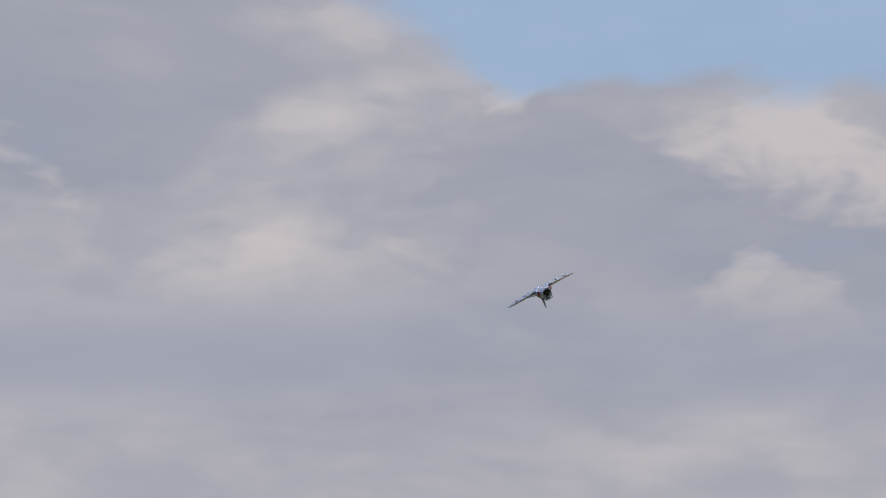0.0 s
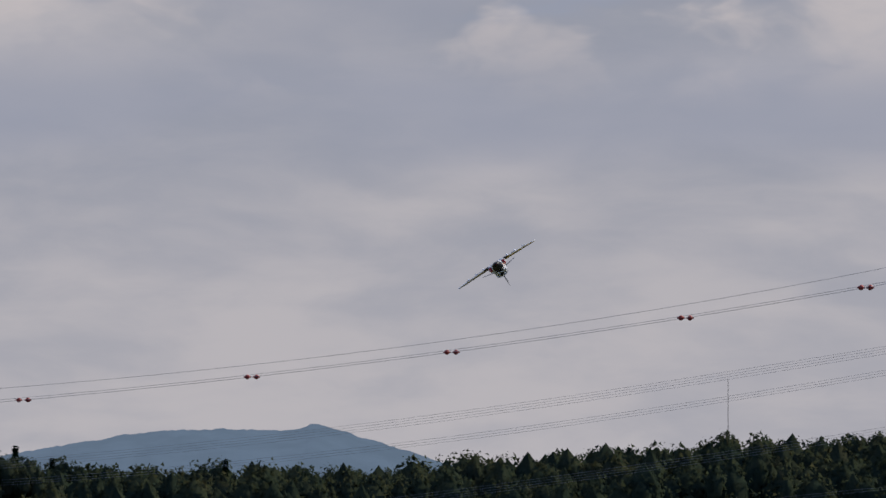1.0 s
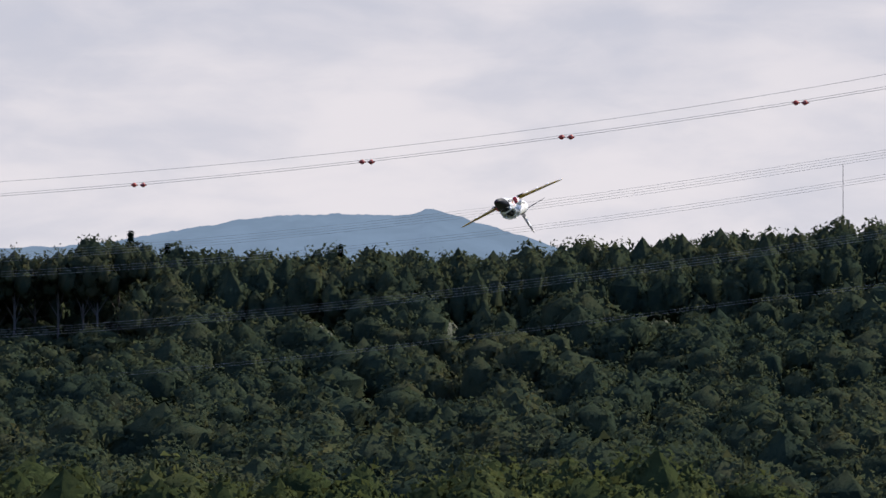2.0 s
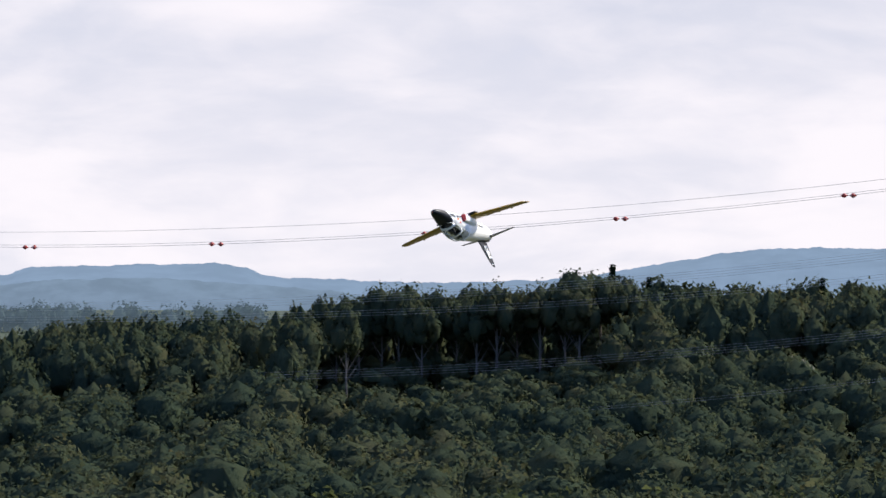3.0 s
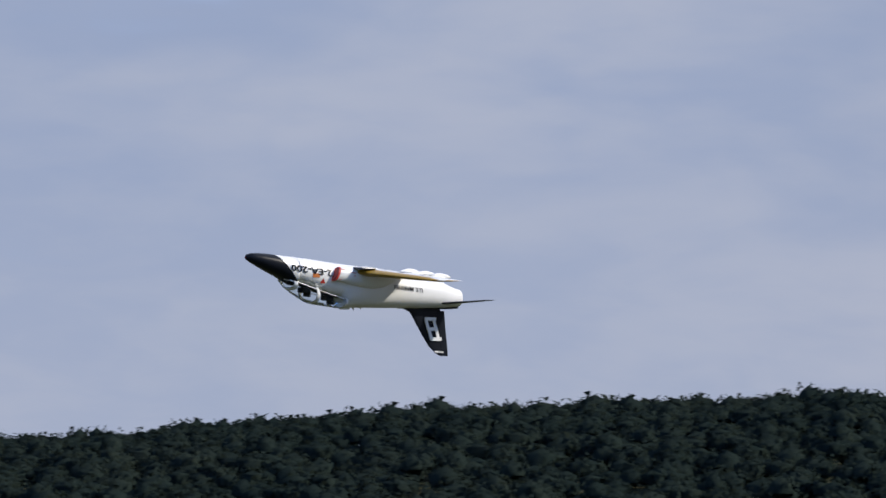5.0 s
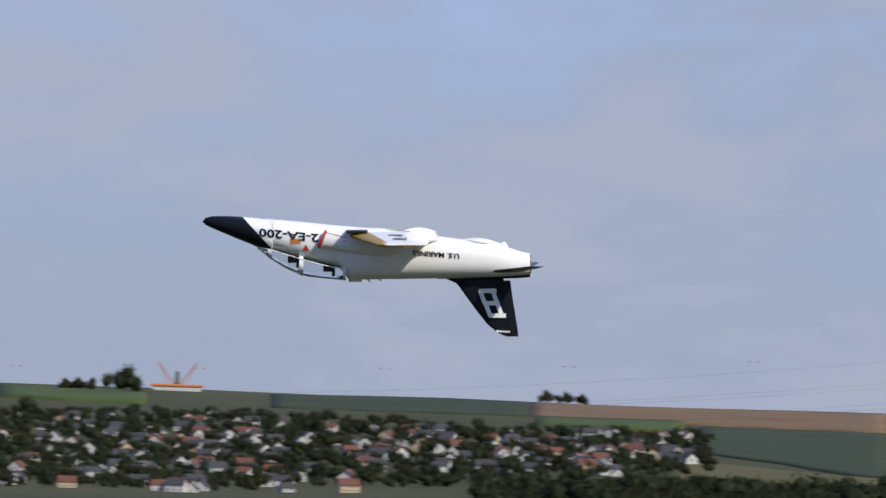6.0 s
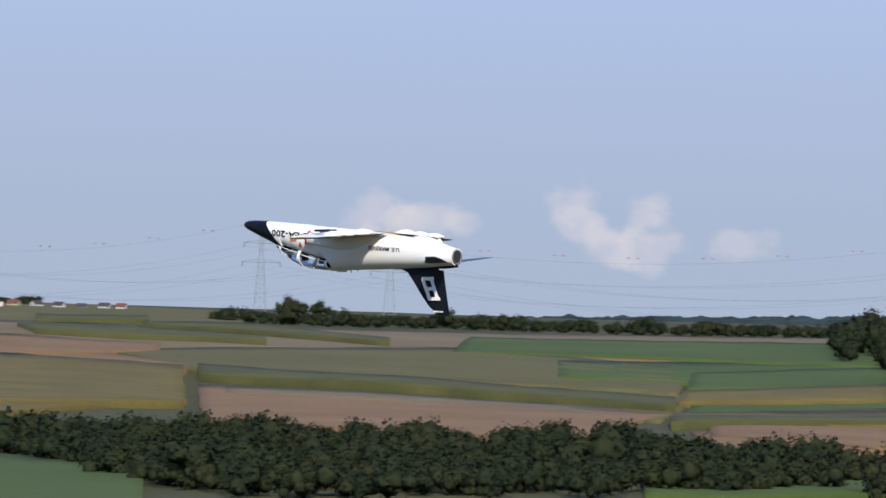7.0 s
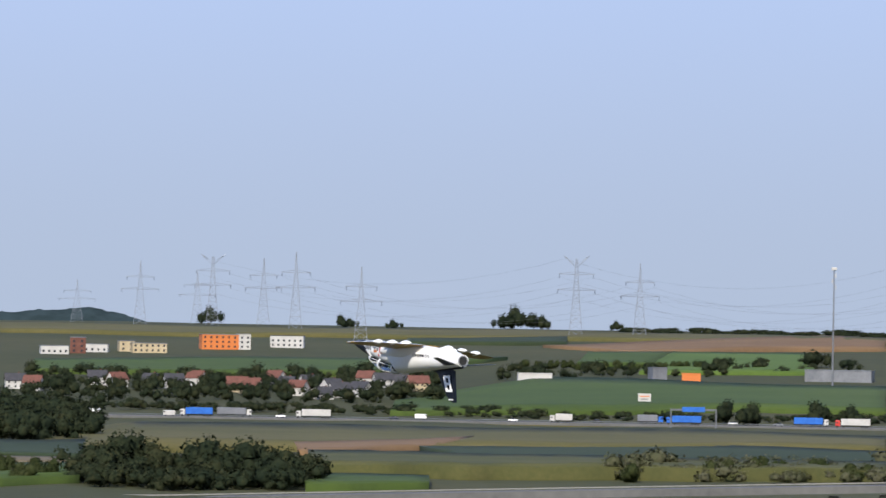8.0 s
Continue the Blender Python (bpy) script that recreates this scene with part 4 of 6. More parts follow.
MARKED = [(2157, 80), (1785, 74), (1456, 79), (1080, 96), (741, 122), (333, 165), (-17, 212), (-429, 266), (-747, 322), (-1300, 430)][::-1]
cable("power_cable", [(-1300, 470), (-784, 357), (0, 227), (784, 147), (1094, 118), (1600, 104), (2222, 103)], -12, "thin earth wire of the power line", 0.03)
_, marked_co = cable("power_cable", MARKED, 0, "earth wire carrying red marker balls", 0.035)
cable("power_cable", MARKED, 5, "earth wire carrying red marker balls", 0.03, lift=4)
for table, n in (([(-1300, 300), (-784, 212), (-156, 120), (264, 62), (584, 27), (1562, -26), (2122, -30)], 4),
                 ([(-1300, 262), (-784, 177), (-226, 84), (0, 52), (584, -2), (1562, -52), (2122, -55)], 3),
                 ([(-1300, 150), (-784, 70), (-221, -11), (563, -106), (1347, -152), (2122, -152)], 4),
                 ([(-784, -30), (-221, -95), (563, -190), (1347, -240), (2122, -248)], 2)):
    for k in range(n):
        cable("power_cable", table, k * 4 - 6, "bundled conductor of the power line", 0.02, lift=(k - n / 2) * 4.5)


def ball_pair(p, v, d):
    for dx in (-8, 8):
        bm = bmesh.new()
        m = Matrix.Translation(at(p + dx, d, v * d / FOC))
        bmesh.ops.create_icosphere(bm, subdivisions=2, radius=0.46, matrix=m)
        bmesh.ops.create_cone(bm, segments=8, radius1=0.14, radius2=0.14, depth=1.3, matrix=m @ Euler((0, radians(90), p / FOC)).to_matrix().to_4x4())
        me = bpy.data.meshes.new("marker_ball")
        bm.to_mesh(me)
        bm.free()
        me.materials.append(M["ball"])
        me.polygons.foreach_set("use_smooth", [True] * len(me.polygons))
        tagged(new("marker_ball", me), "red aviation marker ball on a cable", "marker ball", "marker balls")


for p in (1785, 1456, 1080, 741, 338, -15, -429, -747):
    ball_pair(p, float(np.polyval(marked_co, p)), line_distance(p))
LEFTRUN = [(2157, 80), (2330, 35), (2495, -5), (2831, -82), (3190, -144), (3500, -190)]
cable("power_cable", LEFTRUN, 0, "earth wire falling away behind the hill", 0.03)
cable("power_cable", [(2222, 103), (2400, 65), (2700, 0), (3100, -90)], 0, "earth wire falling away behind the hill", 0.03)
for p, v in ((2498, -5), (2831, -82), (3190, -144)):
    ball_pair(p, v, line_distance(p))


def lattice(name, base, tall, wide, arms, label, top_mat=None, head=0.0, neck=0.09, split=1.0, far=False, bow=1.25):
    """A lattice tower of angle iron: four legs, bracing, and cross arms given as (height share, half length)."""
    t = thing(name, base, label, "pylon", "pylons")
    half = lambda h: wide / 2 * (neck + (1 - neck) * max(0, 1 - h / (0.98 * tall)) ** bow)
    n = 12
    # far towers take the steel that has haze in its colour
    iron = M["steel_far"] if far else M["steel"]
    hs = [tall * (1 - (1 - i / n) ** 1.15) for i in range(n + 1)]
    th = max(0.09, tall * 0.0028) if tall < 52 and not far else tall * 0.0036
    for sx, sy in ((1, 1), (1, -1), (-1, 1), (-1, -1)):
        bm = bmesh.new()
        loft(bm, [[(sx * half(a) + dx * th, sy * half(a) + dy * th, a) for dx, dy in ((-1, 0), (0, -1), (1, 0), (0, 1))] for a in hs])
        part("leg", bm, iron, t)
    for top in (0, 1):
        bm = bmesh.new()
        for a, b in zip(hs, hs[1:]):
            if (a >= tall * split) != bool(top):
                continue
            for u, v in (((1, 1), (-1, 1)), ((-1, 1), (-1, -1)), ((-1, -1), (1, -1)), ((1, -1), (1, 1))):
                rod(bm, (u[0] * half(a), u[1] * half(a), a), (v[0] * half(b), v[1] * half(b), b), th * 0.6, None, 3)
                rod(bm, (v[0] * half(a), v[1] * half(a), a), (u[0] * half(b), u[1] * half(b), b), th * 0.6, None, 3)
                rod(bm, (u[0] * half(b), u[1] * half(b), b), (v[0] * half(b), v[1] * half(b), b), th * 0.6, None, 3)
        if len(bm.verts):
            part("bracing", bm, top_mat if top and top_mat else iron, t, "red and white painted bracing" if top else "")
        else:
            bm.free()
    for share, length in arms:
        h = tall * share
        for s in (1, -1):
            bm = bmesh.new()
            for y in (half(h), -half(h)):
                rod(bm, (0, y, h), (s * length, 0, h + tall * 0.006), th * 0.75, None, 4)
                rod(bm, (s * half(h), y, h + tall * 0.035), (s * length, 0, h + tall * 0.008), th * 0.6, None, 4)
            for k in range(1, 5):
                x = s * length * k / 5
                rod(bm, (x, 0, h), (x, 0, h + tall * 0.035 * (1 - k / 5)), th * 0.5, None, 3)
            arm = part("cross_arm", bm, top_mat if (top_mat and share > 0.93) else iron, t)
            bm = bmesh.new()
            rod(bm, (s * length * 0.95, 0, h), (s * length * 0.95, 0, h - tall * 0.045), th * 0.9, None, 5)
            part("insulator", bm, M["window"], arm, "dark glass insulator string")
    if head:
        bm = bmesh.new()
        for s in (1, -1):
            for y in (0.5, -0.5):
                rod(bm, (s * half(tall * 0.9), y, tall * 0.9), (s * head, 0, tall * 1.04), th, None, 4)
                rod(bm, (s * head * 0.3, y, tall * 0.96), (s * head, 0, tall * 1.04), th * 0.7, None, 4)
        part("earth_wire_horn", bm, top_mat or iron, t, "red painted horns" if top_mat else "")
    return t


def stand(p, d):
    return Matrix.Translation(at(p, d, land(p, d) - 0.4)) @ pose(0, 0, 0, 0, 0, math.degrees(p / FOC))


def tower_to(name, p, d, vtop, wide, arms, label, **kw):
    return lattice(name, stand(p, d), vtop * d / FOC - land(p, d), wide, arms, label, **kw)


# the two towers beyond the forest edge
tower_to("power_pylon", 2222, 1290, 103, 7.5, [], "slim pointed grey lattice pylon above the trees", neck=0.02, bow=1.0)
tower_to("power_pylon", 2157, 1300, 74, 8.0, [(0.88, 2.6)], "red and grey lattice pylon with a forked square head", neck=0.52, top_mat=M["rust"], split=0.8, head=2.2, bow=1.0)


# ---- open fields ----
FIELD_NAMES = {"bright": ("young_crop", "bright green strip of young crop"), "soil": ("field", "bare reddish-brown soil field"), "crop": ("field", "fresh green crop field"), "dark": ("field", "dark green crop field"), "meadow": ("field", "dry olive meadow"),
               "stubble": ("field", "pale straw stubble field"), "corn": ("field", "yellowing maize field"), "tallcorn": ("field", "strip of tall green maize"), "plough": ("field", "dark freshly ploughed field"), "sheet": ("field", "long rows under pale blue hail netting")}
field_count = [0]


def lay_fields(rows):
    """Each field lies between its far edge and its near edge, lines of (bearing, units over the level line)."""
    for kind, far_edge, near_edge in rows:
        i = field_count[0]
        field_count[0] += 1
        lift = 0.35 + 0.018 * i + {"tallcorn": 2.4, "corn": 1.0, "crop": 0.3, "sheet": 3.0}.get(kind, 0)
        wide = max(far_edge[-1][0] - far_edge[0][0], near_edge[-1][0] - near_edge[0][0])
        nx = max(4, int(wide / 26))
        mid = 0.5 * (far_of(far_edge[0][1]) + far_of(far_edge[-1][1]) - far_of(near_edge[0][1]) - far_of(near_edge[-1][1]))
        ny = max(3, min(16, int(mid / 40)))
        verts, faces = [], []
        for b in range(ny + 1):
            w = b / ny
            for a in range(nx + 1):
                u = a / nx
                pn, pf = (e[0][0] + (e[-1][0] - e[0][0]) * u for e in (near_edge, far_edge))
                dn = far_of(lerp(pn, near_edge))
                df = max(far_of(lerp(pf, far_edge)), dn + 25)
                d = dn + (df - dn) * w + 9 * noise.noise((pn / 70, 7.0 * i, w * 2))
                p = pn + (pf - pn) * w + 5 * noise.noise((d / 60, 3.0 * i, u * 2))
                verts.append(at(p, d, land(p, d) + lift + rng.uniform(-0.15, 0.15) * (kind in ("corn", "tallcorn"))))
        w1 = nx + 1
        for b in range(ny):
            for a in range(nx):
                q = b * w1 + a
                faces.append((q, q + w1, q + w1 + 1, q + 1))
        ring = [a for a in range(w1)] + [b * w1 + nx for b in range(1, ny + 1)] + [ny * w1 + a for a in range(nx - 1, -1, -1)] + [b * w1 for b in range(ny - 1, 0, -1)]
        k = len(verts)
        for q in ring:
            verts.append(verts[q] - Vector((0, 0, lift + 1.5)))
        n = len(ring)
        for j in range(n):
            faces.append((ring[j], ring[(j + 1) % n], k + (j + 1) % n, k + j))
        tagged(mesh_object(FIELD_NAMES[kind][0], verts, faces, M[kind], smooth=True), FIELD_NAMES[kind][1], "field", kind="structure")


lay_fields([("crop", [(10200, -30), (10900, -30)], [(10200, -75), (10900, -75)]), ("crop", [(10950, -40), (11650, -40)], [(10950, -80), (11650, -80)]),
            ("soil", [(10500, -8), (11300, -8)], [(10500, -28), (11300, -28)]), ("soil", [(9700, -80), (10300, -80)], [(9700, -130), (10300, -130)])])
lay_fields([("crop", [(12783, -17), (13222, -13)], [(12892, -48), (13219, -82)]),
            ("soil", [(12783, -8), (13222, -4)], [(12783, -17), (13222, -14)]),
            ("meadow", [(12213, -15), (12513, -26)], [(12212, -33), (12512, -50)]),
            ("crop", [(11656, -28), (12023, -21), (12212, -33), (12891, -56)], [(11655, -58), (12890, -88)]),
            ("soil", [(11655, -49), (11961, -76)], [(11654, -81), (11960, -92)]),
            ("stubble", [(12512, -42), (12891, -50)], [(12512, -50), (12891, -56)]),
            ("dark", [(13987, 0), (14442, -3)], [(13986, -24), (14441, -25)])])
lay_fields([("soil", [(13355, -1), (13982, 0)], [(13354, -31), (13981, -24)]),
            ("crop", [(13712, -22), (13971, -25)], [(13711, -41), (13971, -43)]),
            ("dark", [(13354, -35), (13681, -31)], [(13351, -115), (13690, -75)]),
            ("crop", [(14662, -6), (14921, -4)], [(14661, -27), (14920, -25)]),
            ("meadow", [(13352, -113), (13739, -92)], [(13350, -144), (13737, -137)]),
            ("stubble", [(16072, -3), (16377, 0)], [(16101, -29), (16440, -42)]),
            ("dark", [(16327, 5), (16601, 11)], [(16440, -40), (16599, -43)])])
lay_fields([("soil", [(15712, -6), (16077, -3)], [(15701, -22), (16041, -29)]),
            ("stubble", [(15721, -23), (16101, -31)], [(15721, -34), (16121, -37)]),
            ("dark", [(16270, -54), (16539, -58)], [(16269, -66), (16539, -64)]),
            ("crop", [(15701, -36), (16101, -36)], [(15809, -84), (16229, -78)]),
            ("meadow", [(16259, -66), (16598, -68)], [(16238, -103), (16597, -111)]),
            ("soil", [(15490, -60), (15770, -56)], [(15538, -115), (15858, -115)]),
            ("crop", [(15272, -12), (15682, -6)], [(15335, -56), (15681, -35)])])
lay_fields([("dark", [(15035, -15), (15262, -15)], [(15033, -71), (15349, -83)]),
            ("sheet", [(15586, -155), (15987, -132), (16377, -118)], [(15586, -165), (15987, -144), (16377, -130)]),
            ("meadow", [(15596, -180), (16387, -124), (16596, -131)], [(15594, -209), (16595, -166)]),
            ("soil", [(16196, -173), (16654, -166)], [(16194, -206), (16653, -208)]),
            ("crop", [(17897, -9), (18616, -30)], [(17897, -15), (18615, -44)]),
            ("soil", [(17647, -15), (18496, -38)], [(17646, -29), (18376, -46)]),
            ("dark", [(17230, -14), (17607, -22)], [(17229, -42), (17606, -38)])])
lay_fields([("soil", [(17496, -51), (17965, -59)], [(17495, -71), (17935, -75)]),
            ("meadow", [(17606, -29), (17896, -38)], [(17606, -48), (17965, -57)]),
            ("dark", [(17229, -55), (17516, -51)], [(17229, -68), (17506, -59)]),
            ("corn", [(17842, -172), (18293, -126), (18794, -77), (18993, -65)], [(17841, -185), (18322, -166), (18792, -121), (18991, -110)]),
            ("tallcorn", [(17791, -188), (18322, -172), (18792, -123), (18991, -113)], [(17791, -196), (18321, -184), (18792, -133), (18991, -121)]),
            ("corn", [(18271, -193), (18341, -183), (18792, -135), (18991, -127)], [(18270, -235), (18986, -254)]),
            ("crop", [(18642, -149), (18891, -140)], [(18611, -165), (18890, -162)])])
lay_fields([("soil", [(17641, -195), (18291, -192)], [(17541, -214), (18230, -224)]),
            ("soil", [(20028, -61), (20556, -61)], [(20127, -72), (20556, -71)]),
            ("crop", [(19867, -75), (20037, -65), (20556, -73)], [(19896, -100), (20136, -111), (20555, -111)]),
            ("stubble", [(19756, -108), (19876, -99), (20305, -116)], [(19756, -110), (20305, -125)]),
            ("meadow", [(20305, -125), (20555, -113)], [(20373, -182), (20553, -171)]),
            ("crop", [(19676, -106), (19916, -112), (20310, -130)], [(19655, -136), (20329, -167)]),
            ("corn", [(19056, -154), (19225, -144), (19855, -144), (20349, -166)], [(19155, -168), (20348, -182)])])
lay_fields([("tallcorn", [(19155, -164), (19854, -159), (20353, -182)], [(19155, -172), (19854, -170), (20353, -191)]),
            ("soil", [(18987, -187), (19154, -182), (19794, -175), (20318, -194)], [(19303, -209), (20262, -225)]),
            ("soil", [(19303, -215), (20102, -228)], [(19262, -257), (19951, -267)]),
            ("crop", [(18989, -133), (19355, -141)], [(18987, -169), (19225, -158)]),
            ("crop", [(18987, -199), (19288, -211)], [(18986, -218), (19288, -228)]),
            ("meadow", [(21115, -7), (21663, 0)], [(21114, -30), (21662, -43)]),
            ("stubble", [(19978, -21), (20744, -31), (21104, -33), (21543, -40)], [(19977, -37), (21541, -86)])])
lay_fields([("tallcorn", [(21282, -25), (21482, -26)], [(21282, -33), (21481, -38)]),
            ("tallcorn", [(21074, -57), (21393, -43), (21513, -48)], [(21073, -66), (21483, -59)]),
            ("tallcorn", [(20854, -51), (21124, -35), (21292, -35)], [(20853, -59), (21292, -41)]),
            ("crop", [(19978, -29), (20344, -36), (20714, -41)], [(19976, -71), (20743, -65)]),
            ("meadow", [(20318, -78), (20743, -57), (21362, -79)], [(20341, -131), (21202, -116)]),
            ("soil", [(21212, -106), (21382, -81), (21691, -75)], [(21211, -119), (21690, -114)]),
            ("corn", [(21222, -110), (21690, -109)], [(21210, -170), (21686, -213)])])
lay_fields([("tallcorn", [(20346, -143), (20781, -125), (21192, -111)], [(20345, -160), (20781, -143), (21191, -129)]),
            ("crop", [(19976, -71), (20318, -87)], [(19975, -105), (20326, -124)]),
            ("corn", [(19975, -106), (20336, -126)], [(19974, -135), (20341, -149)]),
            ("soil", [(20340, -165), (21191, -139)], [(20538, -221), (21179, -209)]),
            ("stubble", [(20440, -158), (21141, -142)], [(20480, -171), (21140, -152)]),
            ("soil", [(19974, -143), (20300, -162)], [(19972, -215), (20279, -203)]),
            ("crop", [(21246, -283), (21615, -278)], [(21353, -358), (21612, -366)])])
lay_fields([("crop", [(19839, -262), (20397, -278)], [(19838, -302), (20395, -318)]),
            ("plough", [(22718, -9), (23069, 8), (23547, 2)], [(22718, -26), (23546, -47)]),
            ("soil", [(23079, 14), (23547, 7)], [(23079, 9), (23547, 2)]),
            ("bright", [(21941, -10), (22688, -18)], [(21940, -36), (22817, -47)]),
            ("crop", [(21940, -35), (22817, -46), (23416, -49)], [(22047, -56), (22666, -82), (23415, -82)]),
            ("dark", [(22087, -59), (22666, -84)], [(22176, -98), (22615, -112)]),
            ("soil", [(21887, -76), (22275, -111), (22893, -184)], [(21886, -122), (22343, -167), (22892, -200)])])
lay_fields([("stubble", [(21938, -126), (22174, -147), (22413, -171)], [(21937, -156), (22302, -200)]),
            ("corn", [(21937, -152), (22264, -198)], [(21936, -194), (22264, -210)]),
            ("crop", [(23140, -263), (23299, -281)], [(23139, -285), (23309, -291)]),
            ("meadow", [(23293, -157), (23562, -165)], [(23302, -185), (23561, -193)]),
            ("meadow", [(23583, -8), (24149, -4), (24549, -5), (25148, -8)], [(23583, -18), (25148, -22)]),
            ("soil", [(23583, -10), (23670, -5), (24189, -31)], [(23583, -26), (24029, -40)])])
lay_fields([("dark", [(24146, -16), (24429, -22)], [(24146, -26), (24429, -31)]),
            ("bright", [(23710, -38), (23959, -39)], [(23709, -70), (24018, -74)]),
            ("crop", [(23959, -40), (24109, -43)], [(23999, -62), (24128, -64)]),
            ("crop", [(23581, -96), (24188, -87), (24447, -135)], [(23581, -142), (23848, -141), (24457, -160)]),
            ("crop", [(24249, -54), (25087, -70)], [(24508, -88), (25087, -92)]),
            ("meadow", [(23580, -182), (24916, -179), (25085, -215)], [(23580, -204), (25084, -230)]),
            ("soil", [(24306, -196), (24626, -212)], [(24386, -218), (24615, -231)])])
lay_fields([("dark", [(23580, -210), (23966, -203), (24406, -219)], [(23579, -239), (24305, -239)]),
            ("tallcorn", [(23579, -241), (24245, -242), (24600, -240)], [(23579, -261), (24600, -270)]),
            ("crop", [(24385, -274), (24605, -270)], [(24384, -290), (24604, -294)]),
            ("dark", [(24995, -213), (25164, -217)], [(24994, -244), (25164, -243)]),
            ("stubble", [(24994, -246), (25163, -247)], [(24994, -259), (25163, -262)]),
            ("crop", [(24994, -262), (25163, -265)], [(25003, -290), (25163, -297)])])
lay_fields([("stubble", [(21300, -36), (21820, -40), (22199, -68)], [(21300, -47), (21519, -60), (21979, -83)]),
            ("soil", [(21259, -69), (21539, -61), (21978, -85), (22267, -109)], [(21259, -79), (21678, -109), (22036, -154), (22265, -161)]),
            ("corn", [(21218, -113), (21528, -97), (21737, -122), (22275, -189)], [(21216, -178), (21775, -198), (22274, -203)]),
            ("crop", [(21282, -292), (21612, -277), (22193, -246), (22320, -274), (22628, -344)], [(21282, -401), (22628, -397)]),
            ("bright", [(21821, -14), (22200, -13)], [(21820, -29), (22200, -38)]),
            ("crop", [(21820, -30), (22200, -38)], [(22049, -63), (22199, -67)])])


def darkened_valley_field(p0, p1, d0, d1, kind):
    """A field laid over the wooded valleys, between two bearings and two distances, to darken the sunlit ground."""
    nx, ny = int((p1 - p0) / 40), int((d1 - d0) / 40)
    verts = [at(p, d, land(p, d) + 0.5) for d in np.linspace(d0, d1, ny + 1) for p in np.linspace(p0, p1, nx + 1)]
    faces = [(b * (nx + 1) + a, b * (nx + 1) + a + 1, (b + 1) * (nx + 1) + a + 1, (b + 1) * (nx + 1) + a) for b in range(ny) for a in range(nx)]
    tagged(mesh_object("field", verts, faces, M[kind], smooth=True), FIELD_NAMES[kind][1], "field", kind="structure")


# a green field, with cloud shade put into its dark crop colour
darkened_valley_field(2900, 4100, 2060, 2600, "dark")
# added dark sheet, covering valley ground that shows too bright in the sun
darkened_valley_field(1300, 2500, 1460, 4380, "dark")

# ---- woods and hedges among the fields ----
SPRAY = [crown_template(210, 0.085, 4, 1, seed=s, mid=0.66, spread=0.5, core=0.66) for s in range(41, 49)]


def belt(name, label, line, gap, tall, rad, mat="leaves_field", deep=1.0, wild=False):
    """A wood whose far and near feet run along lines of (bearing, far foot, near foot)."""
    gap, rad, tall = gap * 1.2, rad * 1.35, tall * 1.12
    out = []
    ps, f0, f1 = ([r[k] for r in line] for k in range(3))
    for p, n in [(p, 0) for p in np.arange(ps[0], ps[-1], gap * FOC / 2500)]:
        da, db = far_of(np.interp(p, ps, f0)), far_of(np.interp(p, ps, f1))
        d = db
        while d <= max(da, db + 1):
            k = rng.uniform(0.55, 1.05) * (1 + 0.5 * noise.noise((p / 38, d / 60, 2.0))) * (1.45 if rng.random() < 0.08 else 1.0)
            if wild and noise.noise((p / 55, d / 45, 8.0)) < -0.1:
                d += gap * deep
                continue
            pp, dd = p + rng.uniform(-0.5, 0.5) * gap * FOC / d, d + rng.uniform(-0.4, 0.4) * gap
            v = at(pp, dd, land(pp, dd) - 0.4)
            out.append((v.x, v.y, v.z, rad * k, tall * k))
            d += gap * deep
    return woodland(name, out, SPRAY, M[mat], label)


belt("wood", "dark mixed wood among the fields", [(18950, -95, -132), (19395, -95, -142), (19655, -70, -140), (19880, -45, -98), (20040, -35, -60)], 12, 21, 7.2, deep=1.6)
belt("wood", "long dark belt of trees across the fields", [(16700, -170, -195), (17217, -150, -180), (17618, -135, -162), (18095, -100, -140), (18426, -80, -105), (18800, -70, -92), (19000, -80, -120)], 10, 17, 6.3, deep=1.4)
belt("wood", "dark row of trees and scrub below the fields", [(19900, -262, -285), (20400, -225, -305), (20840, -232, -340), (21240, -230, -325), (21600, -240, -262), (22000, -235, -255), (22303, -240, -272), (22600, -215, -300), (22950, -215, -330), (23250, -260, -340), (23420, -320, -345)], 8, 10, 5.2, deep=1.2, wild=True)
belt("wood", "scrub and trees along the slip road", [(22250, -105, -118), (22500, -98, -132), (22750, -92, -162), (22950, -92, -156), (23080, -105, -144)], 8.5, 9, 5.2, "leaves_light", deep=1.3, wild=True)
belt("hedge", "pale scrub on the bank below the motorway", [(22620, -172, -205), (22900, -180, -222), (23200, -190, -225), (23480, -195, -225)], 8, 5.5, 4.2, "leaves_light", deep=1.3, wild=True)
belt("hedge", "trees behind the slip road", [(23240, -60, -80), (23420, -58, -84), (23520, -62, -80)], 9, 6.5, 4.4, "leaves_light", deep=1.4)
belt("wood", "row of trees at the bottom of the slope", [(18350, -300, -310), (18800, -295, -312), (19300, -290, -305), (20000, -290, -310)], 8, 10, 4.8)
belt("hedge", "low hedgerow along a field edge", [(19980, -14, -20), (20400, -16, -22), (20800, -17, -24), (21150, -18, -24)], 8, 8, 5.0)
belt("hedge", "wood edge on the skyline", [(21500, 2, -6), (22000, 3, -4), (22600, 2, -4)], 10, 5, 5.0)
belt("wood", "dense dark thicket below the motorway", [(24620, -262, -292), (24700, -258, -292), (24800, -268, -295), (24850, -275, -298), (24920, -258, -292), (24985, -270, -295)], 6, 8, 4.5)
belt("hedge", "low bushes along the motorway", [(23550, -150, -158), (24000, -152, -158), (24500, -150, -158), (25100, -148, -156)], 9, 4.5, 3.6)
